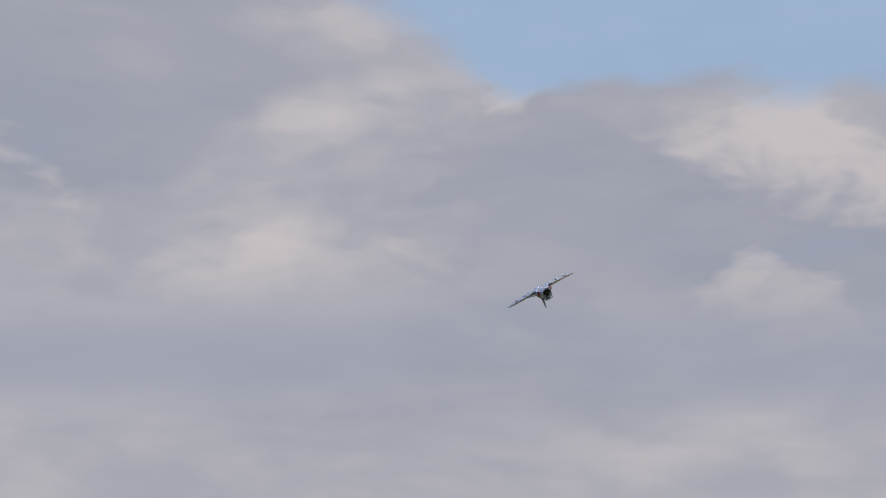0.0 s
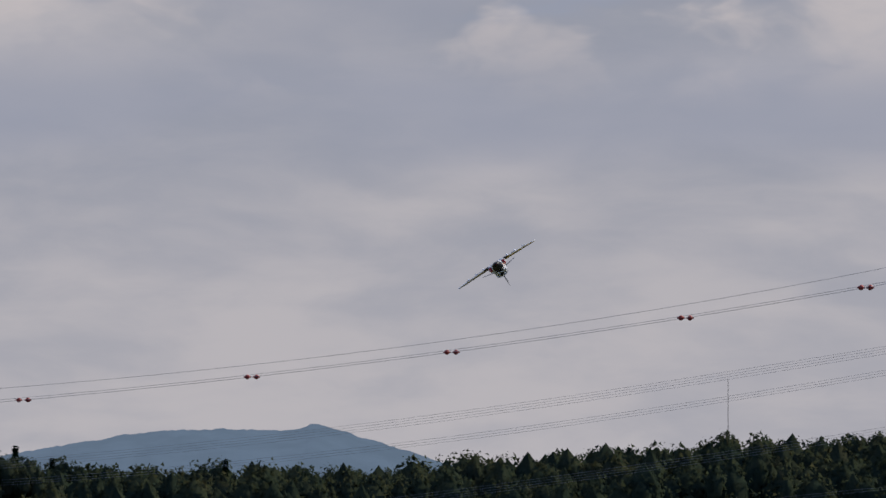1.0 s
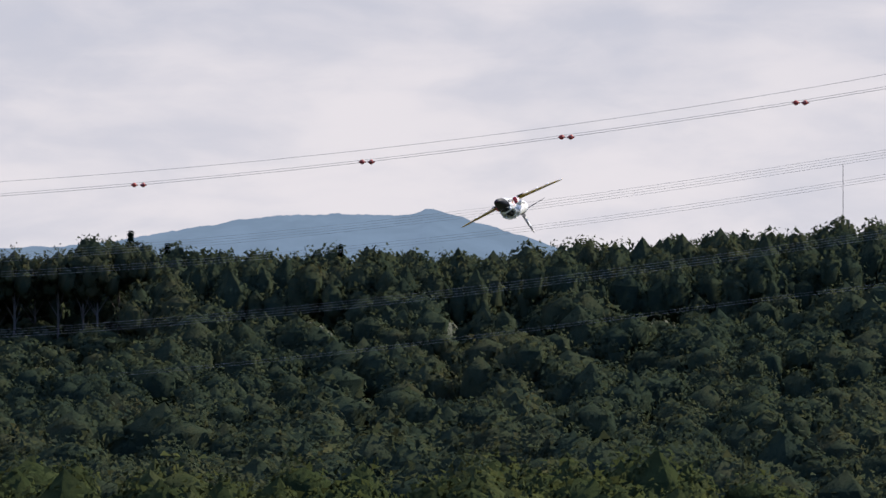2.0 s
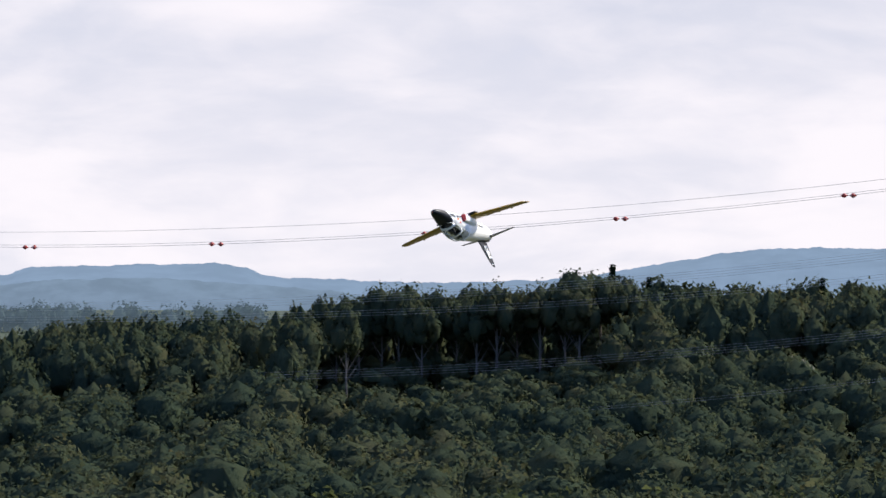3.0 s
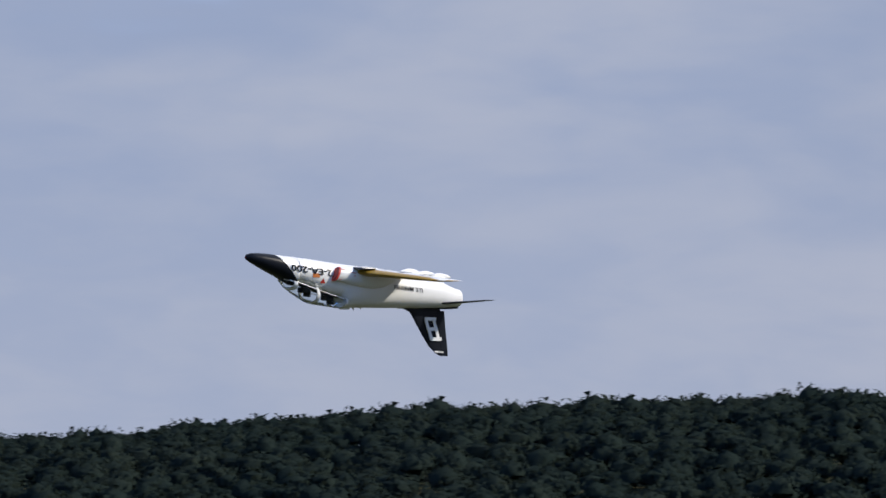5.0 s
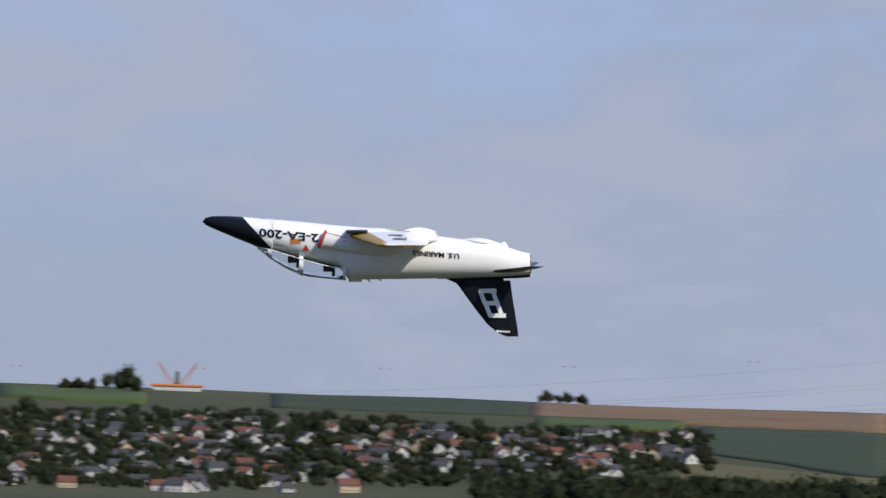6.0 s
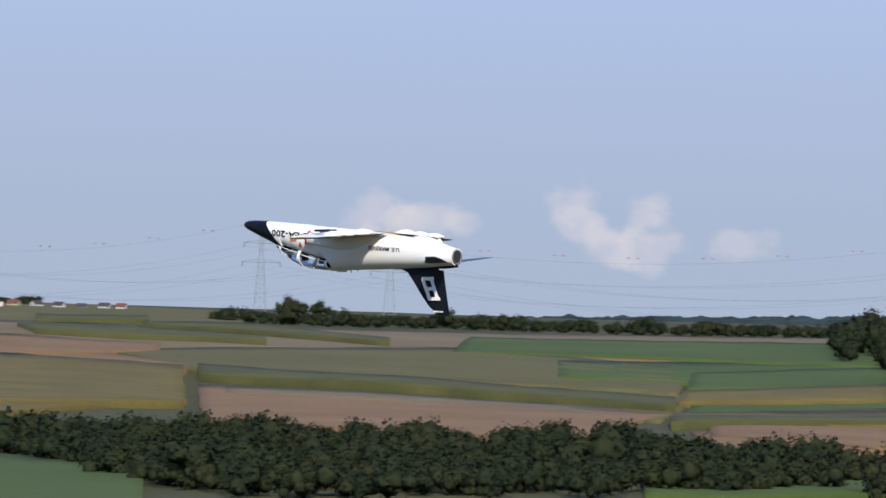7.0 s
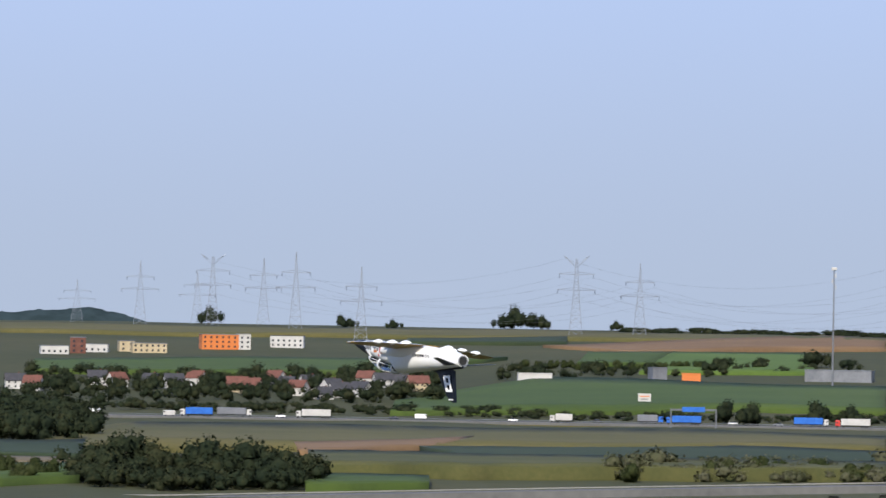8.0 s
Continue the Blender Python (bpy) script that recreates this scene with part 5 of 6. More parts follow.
belt("hedge", "scrub below the motorway embankment", [(23560, -232, -262), (23700, -238, -266), (24060, -246, -264)], 8, 6, 4.0, "leaves_pale", wild=True)
belt("wood", "dark trees beside the motorway", [(25001, -188, -205), (25060, -165, -215), (25185, -160, -215)], 8, 11, 5.0)
belt("hedge", "trees among the farm buildings", [(11700, -95, -150), (12300, -90, -125), (12800, -80, -125), (13250, -85, -120)], 16, 8, 5.0, deep=2.0)
belt("hedge", "dark trees on the near slope", [(12750, -150, -190), (13200, -150, -195), (13700, -140, -185), (14050, -165, -190)], 8, 9, 4.8)
belt("hedge", "trees between the village houses", [(13680, -50, -110), (14000, -50, -150), (14500, -40, -170), (14950, -50, -180), (15400, -95, -150)], 9.5, 6.5, 3.6, deep=1.5)
belt("hedge", "low hedge across the fields", [(15700, -112, -118), (16100, -105, -112), (16500, -100, -108), (17000, -85, -92)], 10, 4.5, 4.2, deep=2.0)
belt("hedge", "garden trees among the houses", [(24380, -85, -132), (24700, -90, -138), (25100, -95, -138)], 10, 7.5, 4.0, deep=1.4)
belt("hedge", "trees behind the green crop", [(23650, -52, -62), (24000, -62, -80), (24250, -70, -88)], 13, 6.5, 4.2, deep=1.6)
belt("hedge", "far dark wood edge", [(23300, 0, -6), (23700, 3, -5), (24050, 2, -4)], 12, 4, 6.0)
far_row = []
for p in np.arange(1380, 2090, 14):
    v = at(p + rng.uniform(-5, 5), 3000 + rng.uniform(-60, 60))
    far_row.append((v.x, v.y, land(p, 3000) - 1, rng.uniform(6, 10), rng.uniform(12, 20)))
# the haze on this tree row is painted in as glow too
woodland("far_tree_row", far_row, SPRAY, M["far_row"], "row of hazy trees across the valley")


def make_tree(name, tall, rad, label, seed, mat="leaves", foot=0.22, spruce=False):
    t = thing(name, Matrix(), label, "tree", "single trees")
    r = np.random.default_rng(seed)
    bm = bmesh.new()
    rod(bm, (0, 0, -0.6), (0.1, 0, tall * 0.35), tall * 0.014, tall * 0.01, 8)
    rod(bm, (0.1, 0, tall * 0.35), (0, 0.1, tall * 0.78), tall * 0.01, tall * 0.004, 7)
    for k in range(6):
        a, h = r.uniform(0, 6.28), tall * r.uniform(0.25, 0.55)
        rod(bm, (0.08, 0, h), (rad * 0.6 * math.cos(a), rad * 0.6 * math.sin(a), h + tall * 0.2), tall * 0.005, tall * 0.002, 5)
    part("trunk", bm, M["bark"], t, "grey bark trunk with limbs")
    tmpl = cone_template(700, 0.1, seed) if spruce else crown_template(900, 0.075, 9, 1, seed=seed, mid=0.82 if foot > 0.3 else 0.6, spread=0.34 if foot > 0.3 else 0.45)
    quads = crowns([(0, 0, tall * foot, rad, tall * (1 - foot) * (1.0 if spruce else 0.98))], [tmpl])
    ob = new("crown", leaf_mesh("crown", quads, M[mat]))
    ob.parent = t
    tagged(ob, "dark needled crown" if spruce else "leafy crown")
    return t


def set_tree(model, p, d, k=1.0):
    c = copy_thing(model, Matrix.Translation(at(p, d, land(p, d) - 0.3)) @ pose(0, 0, 0, 0, 0, rng.uniform(0, 360)))
    c.scale = (k, k, k * rng.uniform(0.92, 1.08))
    return c


round_tree = make_tree("tree", 12, 6.0, "broad dark green tree standing in the fields", 3, "leaves_field", foot=0.06)
bush_tree = make_tree("tree", 7, 4.0, "rounded bushy green tree beside the fields", 4, "leaves_light", foot=0.02)
tall_tree = make_tree("tree", 27, 6.2, "tall forest-edge tree with a bare pale trunk", 5, foot=0.42)
spruce_tree = make_tree("spruce", 24, 5.6, "dark pointed spruce above the forest crest", 6, "needles", foot=0.1, spruce=True)
MODELS = [round_tree, bush_tree, tall_tree, spruce_tree]
for p in np.arange(738, 1295, 36):
    k = 0.98 - 0.22 * max(0, (p - 1180) / 360)
    set_tree(tall_tree, p + rng.uniform(-9, 9), 1264 + rng.uniform(-7, 7), k * rng.uniform(0.72, 0.93))
set_tree(tall_tree, 1226, 1240, 0.84)
for p, k in ((755, 0.92), (690, 0.84), (552, 0.9), (540, 0.88), (-505, 0.85), (30, 0.8), (820, 0.85), (-230, 0.85), (384, 0.78)):
    set_tree(spruce_tree if p in (755, 690, 30, 384) else round_tree, p, 1300, k if p in (755, 690, 30, 384) else k * (1.9 if p == -505 else 1.5))
for p, d, k in ((3640, 3000, 1.0), (3645, 3010, 0.8)):
    set_tree(spruce_tree, p, d, k)
for p, d, k in ((4225, 2330, 1.2), (3870, 2330, 1.5), (3845, 2345, 1.3), (3675, 2340, 1.4), (4040, 2300, 1.0), (4420, 2300, 1.3), (4450, 2310, 1.2)):
    set_tree(round_tree, p, d, k)
# grove on the skyline and single trees
for p in np.arange(12525, 12780, 17):
    set_tree(round_tree, p, 3560 + rng.uniform(-15, 15), rng.uniform(1.9, 2.2))
for p, v, k in ((14700, -8, 1.7), (14760, -6, 0.8), (14785, -6, 0.9), (14805, -6, 0.8), (13150, -110, 1.6), (12880, -75, 1.7), (12990, -70, 1.2), (11920, -28, 0.8), (12270, -25, 1.3), (12230, -25, 1.3), (12300, -25, 1.0),
                (13890, 0, 0.8), (13920, 0, 0.9), (13955, 0, 0.9), (20980, -8, 1.1), (21020, -8, 1.0), (21035, -8, 1.2), (22060, -12, 1.2), (22100, -10, 1.2), (21960, -6, 0.9), (22345, -14, 1.0), (24240, 2, 1.5), (24256, 0, 1.0), (24190, 0, 1.0), (24205, 0, 1.1), (24060, 0, 0.7),
                (24545, -2, 0.9), (24530, -2, 0.7), (24455, -3, 0.7), (24780, -2, 1.2), (20010, -30, 2.2), (20030, -35, 2.0), (19990, -40, 1.8), (20050, -45, 1.7), (23865, -160, 1.0), (23820, -165, 1.1), (23700, -162, 1.2), (23640, -160, 0.9),
                (16960, -112, 0.8), (19350, -135, 1.1), (21990, -20, 0.8)):
    set_tree(round_tree, p, far_of(v), k)
for p, v, k in ((22242, -144, 0.50), (22219, -143, 0.62), (22194, -142, 0.60), (22169, -141, 0.62), (22148, -141, 0.50)):
    set_tree(round_tree, p, far_of(v), k)
for p, k in ((24640, 1.15), (24680, 1.4), (24720, 1.5), (24765, 1.4), (24800, 1.15), (24870, 1.2), (24905, 1.55), (24945, 1.5), (24980, 1.15)):
    set_tree(round_tree, p, far_of(-285) + rng.uniform(-10, 10), k)
for p in np.arange(22190, 22300, 22):
    set_tree(bush_tree, p, far_of(-118), rng.uniform(0.8, 1.0))
for p, v in ((23905, -240), (23860, -262), (23760, -250), (23800, -255), (23990, -262), (24030, -268), (23690, -250), (23640, -262), (25080, -285), (25110, -290), (25140, -280)):
    set_tree(bush_tree, p, far_of(v), rng.uniform(0.9, 1.3))
for p in np.arange(23910, 24240, 24):
    set_tree(bush_tree, p, far_of(-66) + rng.uniform(-30, 30), rng.uniform(0.6, 1.0))
for m in MODELS:
    for o in (*m.children_recursive, m):
        bpy.data.objects.remove(o)

# ---- pylons across the fields ----
ARMS = [(0.62, 13), (0.80, 10), (0.97, 6)]
north, south = [], []
for p, d, v, red in ((13266, 3300, 112, 1), (16522, 3950, 64, 1), (18284, 3900, 192, 1), (19770, 3900, 176, 1), (21086, 3900, 160, 1), (22041, 3440, 146, 1), (22862, 3800, 148, 0), (23536, 3950, 132, 0), (24131, 3950, 134, 0), (24774, 4100, 126, 0)):
    north.append((p, d, v))
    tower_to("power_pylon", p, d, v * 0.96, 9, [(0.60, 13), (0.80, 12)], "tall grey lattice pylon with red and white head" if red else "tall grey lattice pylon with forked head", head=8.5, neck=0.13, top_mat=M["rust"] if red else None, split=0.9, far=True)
for p, d, v in ((13035, 3400, 92), (16430, 3950, 52), (18177, 3950, 150), (19640, 3900, 160), (20857, 3900, 150), (21864, 3800, 151), (22715, 3900, 137), (23424, 3950, 134), (24018, 4000, 122), (24627, 4000, 132), (24511, 3700, 108), (24902, 4200, 112), (24684, 4250, 120), (24801, 4250, 94), (25013, 4250, 76)):
    south.append((p, d, v))
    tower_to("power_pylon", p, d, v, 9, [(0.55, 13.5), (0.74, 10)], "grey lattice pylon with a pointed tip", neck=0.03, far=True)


def span(a, b, side, share, sag, radius=0.045):
    ends = []
    for p, d, v in (a, b):
        z0 = land(p, d)
        z = z0 + (v * d / FOC - z0) * share - 2.5
        ends.append(at(p + side * FOC / d, d, z))
    run = [ends[0].lerp(ends[1], i / 16) - Vector((0, 0, sag * 4 * i / 16 * (1 - i / 16))) for i in range(17)]
    tube("power_cable", run, radius, M["wire"], "sagging conductor between the pylons", "power cable", "cables over the fields", 3)


for line, shares in ((north, ((12, 0.58), (-12, 0.58), (11, 0.78), (-11, 0.78), (8, 1.0))), (south[:10], ((12, 0.53), (-12, 0.53), (9, 0.72), (-9, 0.72)))):
    for a, b in zip(line, line[1:]):
        for side, share in shares:
            span(a, b, side, share, 14 + (b[0] - a[0]) * 0.006)
# marker balls on the earth wire along the fields
for a, b in zip(north[:6], north[1:6]):
    for i in range(1, 10):
        u = i / 10
        d = a[1] + (b[1] - a[1]) * u
        v = a[2] * 1.0 + (b[2] - a[2]) * u - 4 * u * (1 - u) * 55
        ball_pair(a[0] + (b[0] - a[0]) * u, v, d)


# ---- houses ----
def make_house(wall, roof, wx, wy, hh, rr, label, flat=False, panes=True):
    h = thing("house", Matrix(), label, "house", "houses")
    bm = bmesh.new()
    if flat:
        block(bm, (0, 0, hh / 2 - 0.5), (wx, wy, hh + 1))
    else:
        vs = [bm.verts.new(q) for q in ((-wx / 2, -wy / 2, -1), (wx / 2, -wy / 2, -1), (wx / 2, wy / 2, -1), (-wx / 2, wy / 2, -1), (-wx / 2, -wy / 2, hh), (wx / 2, -wy / 2, hh), (wx / 2, wy / 2, hh), (-wx / 2, wy / 2, hh), (-wx / 2, 0, hh + rr), (wx / 2, 0, hh + rr))]
        for f in ((0, 1, 5, 4), (2, 3, 7, 6), (1, 2, 6, 9, 5), (3, 0, 4, 8, 7), (4, 5, 9, 8), (6, 7, 8, 9), (3, 2, 1, 0)):
            bm.faces.new([vs[i] for i in f])
    part("wall", bm, M[wall], h)
    bm = bmesh.new()
    if flat:
        block(bm, (0, 0, hh + 0.15), (wx + 0.5, wy + 0.5, 0.35), 0.05)
    else:
        for s in (-1, 1):
            e = 0.5
            a = [(-wx / 2 - e, s * (wy / 2 + e), hh - e * rr / (wy / 2)), (wx / 2 + e, s * (wy / 2 + e), hh - e * rr / (wy / 2)), (wx / 2 + e, 0, hh + rr + 0.02), (-wx / 2 - e, 0, hh + rr + 0.02)]
            lo = [bm.verts.new(q) for q in a]
            hi = [bm.verts.new((q[0], q[1], q[2] + 0.3)) for q in a]
            bm.faces.new(lo[::-1])
            bm.faces.new(hi)
            for i in range(4):
                bm.faces.new((lo[i], lo[(i + 1) % 4], hi[(i + 1) % 4], hi[i]))
    roof_ob = part("roof", bm, M[roof], h)
    if not flat:
        bm = bmesh.new()
        block(bm, (wx * 0.2, 0.8, hh + rr + 0.3), (0.7, 0.7, 1.6))
        part("chimney", bm, M["tile_red"], roof_ob)
    if not panes:
        return h
    n = max(2, int(wx / 3.2))
    for fl in range(max(1, int(hh / 2.7))):
        for i in range(n):
            bm = bmesh.new()
            block(bm, (-wx / 2 + wx * (i + 0.5) / n, -wy / 2 - 0.02, 1.5 + 2.7 * fl), (1.2, 0.1, 1.3))
            part("window", bm, M["window"], h)
    for s in (-1, 1):
        bm = bmesh.new()
        block(bm, (s * (wx / 2 + 0.02), wy * 0.1, 1.5 + 2.7 * (hh > 5)), (0.1, 1.2, 1.3))
        part("window", bm, M["window"], h)
    return h


homes = [make_house("render", "tile_dark", 12, 9, 5.4, 4.2, "white house with a dark slate roof"), make_house("render", "tile_red", 11, 9, 5.2, 4.4, "white house with a red tiled roof"),
         make_house("cream", "tile_red", 13, 9.5, 5.4, 4.5, "cream house with a red tiled roof"), make_house("render", "tile_dark", 10, 8.5, 3.4, 4.4, "low white house with a dark roof")]
for i in range(330):
    p = rng.uniform(13690, 15000) if i < 300 else rng.uniform(15000, 15450)
    v = rng.uniform(-178, -46) if p > 14300 else rng.uniform(-130, -52)
    if p < 13800:
        v = rng.uniform(-100, -52)
    if p > 15000:
        v = rng.uniform(-140, -105)
    d = far_of(v)
    home = copy_thing(homes[int(rng.choice([0, 0, 0, 0, 0, 1, 1, 2, 3, 3, 3]))], Matrix.Translation(at(p, d, land(p, d))) @ pose(0, 0, 0, 0, 0, math.degrees(p / FOC) + rng.choice([0, 90]) + rng.uniform(-25, 25)))
    home.scale = (0.7, 0.7, 0.6) if rng.random() < 0.5 else (0.6, 0.6, 0.5)
for p, v, k in ((24728, -117, 2), (24705, -120, 2), (24408, -112, 2), (24547, -124, 0), (24560, -118, 0), (24600, -112, 0), (24640, -110, 3), (24470, -108, 0), (24500, -105, 1), (24440, -106, 3), (25088, -121, 1), (25120, -118, 0), (24940, -112, 1), (24975, -110, 0), (24880, -108, 3), (24840, -112, 0), (24800, -106, 1),
                (24510, -122, 0), (24575, -128, 3), (24660, -104, 1), (24620, -122, 1), (21780, -14, 1), (21900, -10, 2), (21700, -9, 3), (21480, -9, 0), (21440, -10, 0), (21400, -9, 3), (21360, -9, 0), (21330, -9, 1), (21520, -9, 2), (12960, -95, 1), (12640, -95, 2), (12100, -90, 1), (11650, -80, 2)):
    d = far_of(v)
    home = copy_thing(homes[k], Matrix.Translation(at(p, d, land(p, d))) @ pose(0, 0, 0, 0, 0, math.degrees(p / FOC) + rng.uniform(-40, 40)))
    home.scale = (0.8, 0.8, 0.78) if p > 22000 or p < 15000 else (0.6, 0.6, 0.5)
for m in homes:
    for o in (*m.children_recursive, m):
        bpy.data.objects.remove(o)


def hall(p, v, wx, wy, hh, wall, roof, label, turn=0.0):
    d = far_of(v)
    h = make_house(wall, roof, wx, wy, hh, 1.5, label, flat=True, panes=wall not in ("grey", "green_tarp", "sheet") and wall != roof)
    h.name = "hall"
    h["category"], h["group"] = "building", "large halls"
    h.matrix_basis = Matrix.Translation(at(p, d, land(p, d))) @ pose(0, 0, 0, 0, 0, math.degrees(p / FOC) + turn)


hall(24757, -45, 25, 14, 8.5, "orange", "grey", "long orange apartment block", 8)
hall(24718, -45, 7, 12, 9, "render", "grey", "white block beside the orange building", 8)
hall(24640, -40, 20, 12, 7, "render", "tile_dark", "white flat-roofed block with rows of windows", -5)
hall(24885, -52, 20, 12, 5.5, "cream", "grey", "pale yellow flat-roofed apartment block", 6)
hall(24925, -50, 9, 12, 6, "cream", "grey", "pale yellow flat-roofed apartment block", 6)
hall(25010, -55, 9, 12, 9, "tile_red", "grey", "dark red flat-roofed apartment block", 0)
hall(25052, -57, 16, 12, 4.5, "render", "grey", "white rendered flat-roofed terrace", 4)
hall(24978, -52, 14, 12, 4.5, "render", "grey", "white rendered flat-roofed terrace", -4)
# a lorry trailer on the slip road, built as a plain white box
hall(24202, -90, 18, 10, 4.5, "render", "render", "plain white box for a lorry trailer at the field edge", 3)
hall(23663, -78, 36, 18, 6, "grey", "grey", "large grey sheet-steel hall", -6)
hall(23925, -84, 10, 8, 4, "orange", "orange", "small bright orange shed", 0)
hall(23985, -86, 8, 8, 7, "grey", "grey", "small grey sheet-metal shed", 20)
hall(21802, -12, 22, 14, 6, "orange", "orange", "bright orange farm hall on the skyline", 15)
hall(21560, -12, 16, 12, 4, "render", "render", "pale rounded shed on the skyline", 0)
hall(12600, -104, 44, 16, 5, "render", "blue", "long farm shed with a blue roof", 6)
hall(12830, -107, 36, 16, 5, "render", "blue", "long farm shed with a blue roof", 6)
hall(12930, -95, 22, 14, 6, "tile_red", "tile_red", "dark red wooden barn", 0)
hall(12170, -95, 44, 16, 4, "grey", "blue", "low blue-roofed farm shed", -6)
hall(17130, -68, 14, 8, 4, "green_tarp", "green_tarp", "pale green polytunnel in the fields", 0)
hall(17530, -76, 34, 10, 4, "green_tarp", "green_tarp", "pale green polytunnel in the fields", 0)
hall(15200, -40, 52, 10, 4, "green_tarp", "green_tarp", "long pale green sheeted greenhouse", 0)
hall(15540, -36, 26, 10, 3.5, "render", "render", "low white painted farm shed", 0)
hall(19615, -312, 27, 12, 6, "green_tarp", "green_tarp", "pale green sheeted barn roof among trees", 0)
hall(17800, -72, 40, 12, 2.5, "sheet", "sheet", "low blue-covered fruit rows", 0)


# ---- radar dome, windmill-like red tower, masts ----
def dome(p, v, rad):
    d = far_of(v)
    t = thing("radar_dome", Matrix.Translation(at(p, d, land(p, d) - 0.5)), "large white radar dome on the skyline", "radar dome")
    bm = bmesh.new()
    bmesh.ops.create_icosphere(bm, subdivisions=3, radius=rad, matrix=Matrix.Translation((0, 0, rad * 0.62)))
    part("shell", bm, M["render"], t)
    bm = bmesh.new()
    bmesh.ops.create_cone(bm, segments=24, radius1=rad * 0.9, radius2=rad * 0.86, depth=2.4, cap_ends=True, matrix=Matrix.Translation((0, 0, 0.9)))
    part("plinth", bm, M["concrete"], t)


dome(16701, -2, 13.5)


def red_station(p, v):
    d = far_of(v)
    t = thing("cable_station", stand(p, d), "low red-roofed station under a red forked pylon head", "building")
    bm = bmesh.new()
    block(bm, (0, 0, 1), (34, 14, 5), 0.1)
    part("wall", bm, M["render"], t)
    bm = bmesh.new()
    block(bm, (0, 0, 4.2), (38, 16, 1.6), 0.3)
    part("roof", bm, M["orange"], t, "orange-red flat roof")
    for s in (-1, 1):
        bm = bmesh.new()
        for y in (-1, 1):
            rod(bm, (s * 2.0, y, 5), (s * 14, y * 0.4, 21), 0.5, 0.35, 5)
            rod(bm, (s * 6, y, 5), (s * 14, y * 0.4, 21), 0.3, 0.25, 5)
        part("strut", bm, M["rust"], t, "red forked strut")
    bm = bmesh.new()
    rod(bm, (0, 0, 4), (0, 0, 14), 2.0, 1.4, 8)
    part("tower", bm, M["steel"], t)


red_station(14609, -2)


def mast(p, d, vtop, label, radius=0.32, dish=True):
    z0 = land(p, d)
    tall = vtop * d / FOC - z0
    t = thing("mast", stand(p, d), label, "mast")
    bm = bmesh.new()
    rod(bm, (0, 0, 0), (0, 0, tall), radius * 1.3, radius * 0.7, 10)
    part("pole", bm, M["grey"] if dish else M["tyre"], t)
    if dish:
        bm = bmesh.new()
        block(bm, (0, 0, tall + 0.6), (2.8, 2.8, 1.6), 0.3)
        part("head", bm, M["render"], t, "white aerial head")
        for k in range(3):
            bm = bmesh.new()
            block(bm, (0.9 * (-1) ** k, 0, tall - 3 - 3 * k), (0.5, 0.5, 2.2), 0.1)
            part("aerial", bm, M["render"], t)


mast(23676, 3100, 117, "tall grey radio mast with a white head", 0.42)
mast(-504, 1310, 164, "thin mast rising from the forest", 0.08, dish=False)


# ---- motorway, viaduct and traffic ----
ROAD_D = far_of(-166)


def ribbon(name, label, mat, line, half, thick, kind="structure", step=40):
    """A band of road or deck along rows of (bearing, distance, height)."""
    ps = np.arange(line[0][0], line[-1][0] + 1, step)
    verts, faces = [], []
    for p in ps:
        d, z = lerp(p, [(r[0], r[1]) for r in line]), lerp(p, [(r[0], r[2]) for r in line])
        for dd, dz in ((-half, 0), (half, 0), (half, -thick), (-half, -thick)):
            verts.append(at(p, d + dd, z + dz))
    for i in range(len(ps) - 1):
        for k in range(4):
            a, b = i * 4 + k, i * 4 + (k + 1) % 4
            faces.append((a, b, b + 4, a + 4))
    n = len(verts)
    faces += [(0, 1, 2, 3), (n - 4, n - 3, n - 2, n - 1)]
    return tagged(mesh_object(name, verts, faces, mat), label, "road", kind=kind)


ROAD_Z = -166 * ROAD_D / FOC + 1.0
ribbon("road", "grey asphalt motorway on a low embankment", M["asphalt"], [(23000, ROAD_D, ROAD_Z), (25600, ROAD_D, ROAD_Z)], 13, 1.5)
for off in (0,):
    ribbon("guard_rail", "galvanised guard rail along the motorway", M["steel"], [(23000, ROAD_D + off, ROAD_Z + 0.8), (25600, ROAD_D + off, ROAD_Z + 0.8)], 0.1, 0.25)
ribbon("embankment", "grassy motorway embankment", M["meadow"], [(23000, ROAD_D, ROAD_Z - 1.2), (25600, ROAD_D, ROAD_Z - 1.2)], 20, 4)
BR_D = 1750
deck = [(23380, BR_D, -237 * BR_D / FOC), (23577, BR_D, -262 * BR_D / FOC), (24300, BR_D, -287 * BR_D / FOC), (24844, BR_D, -306 * BR_D / FOC), (25400, BR_D, -316 * BR_D / FOC)]
ribbon("viaduct_deck", "dark concrete viaduct deck", M["asphalt"], deck, 7, 2.2)
ribbon("viaduct_parapet", "concrete parapet of the viaduct", M["concrete"], [(p, d - 7.2, z + 1.0) for p, d, z in deck], 0.1, 0.35)
for p in (23400, 23490, 23580, 23670):
    z = lerp(p, [(r[0], r[2]) for r in deck])
    bm = bmesh.new()
    block(bm, (0, 0, -12), (3.2, 6, 22), 0.3)
    t = thing("viaduct_pier", Matrix.Translation(at(p, BR_D, z - 2)) @ pose(0, 0, 0, 0, 0, math.degrees(p / FOC)), "concrete viaduct pier", "bridge pier", kind="structure")
    part("shaft", bm, M["concrete"], t)


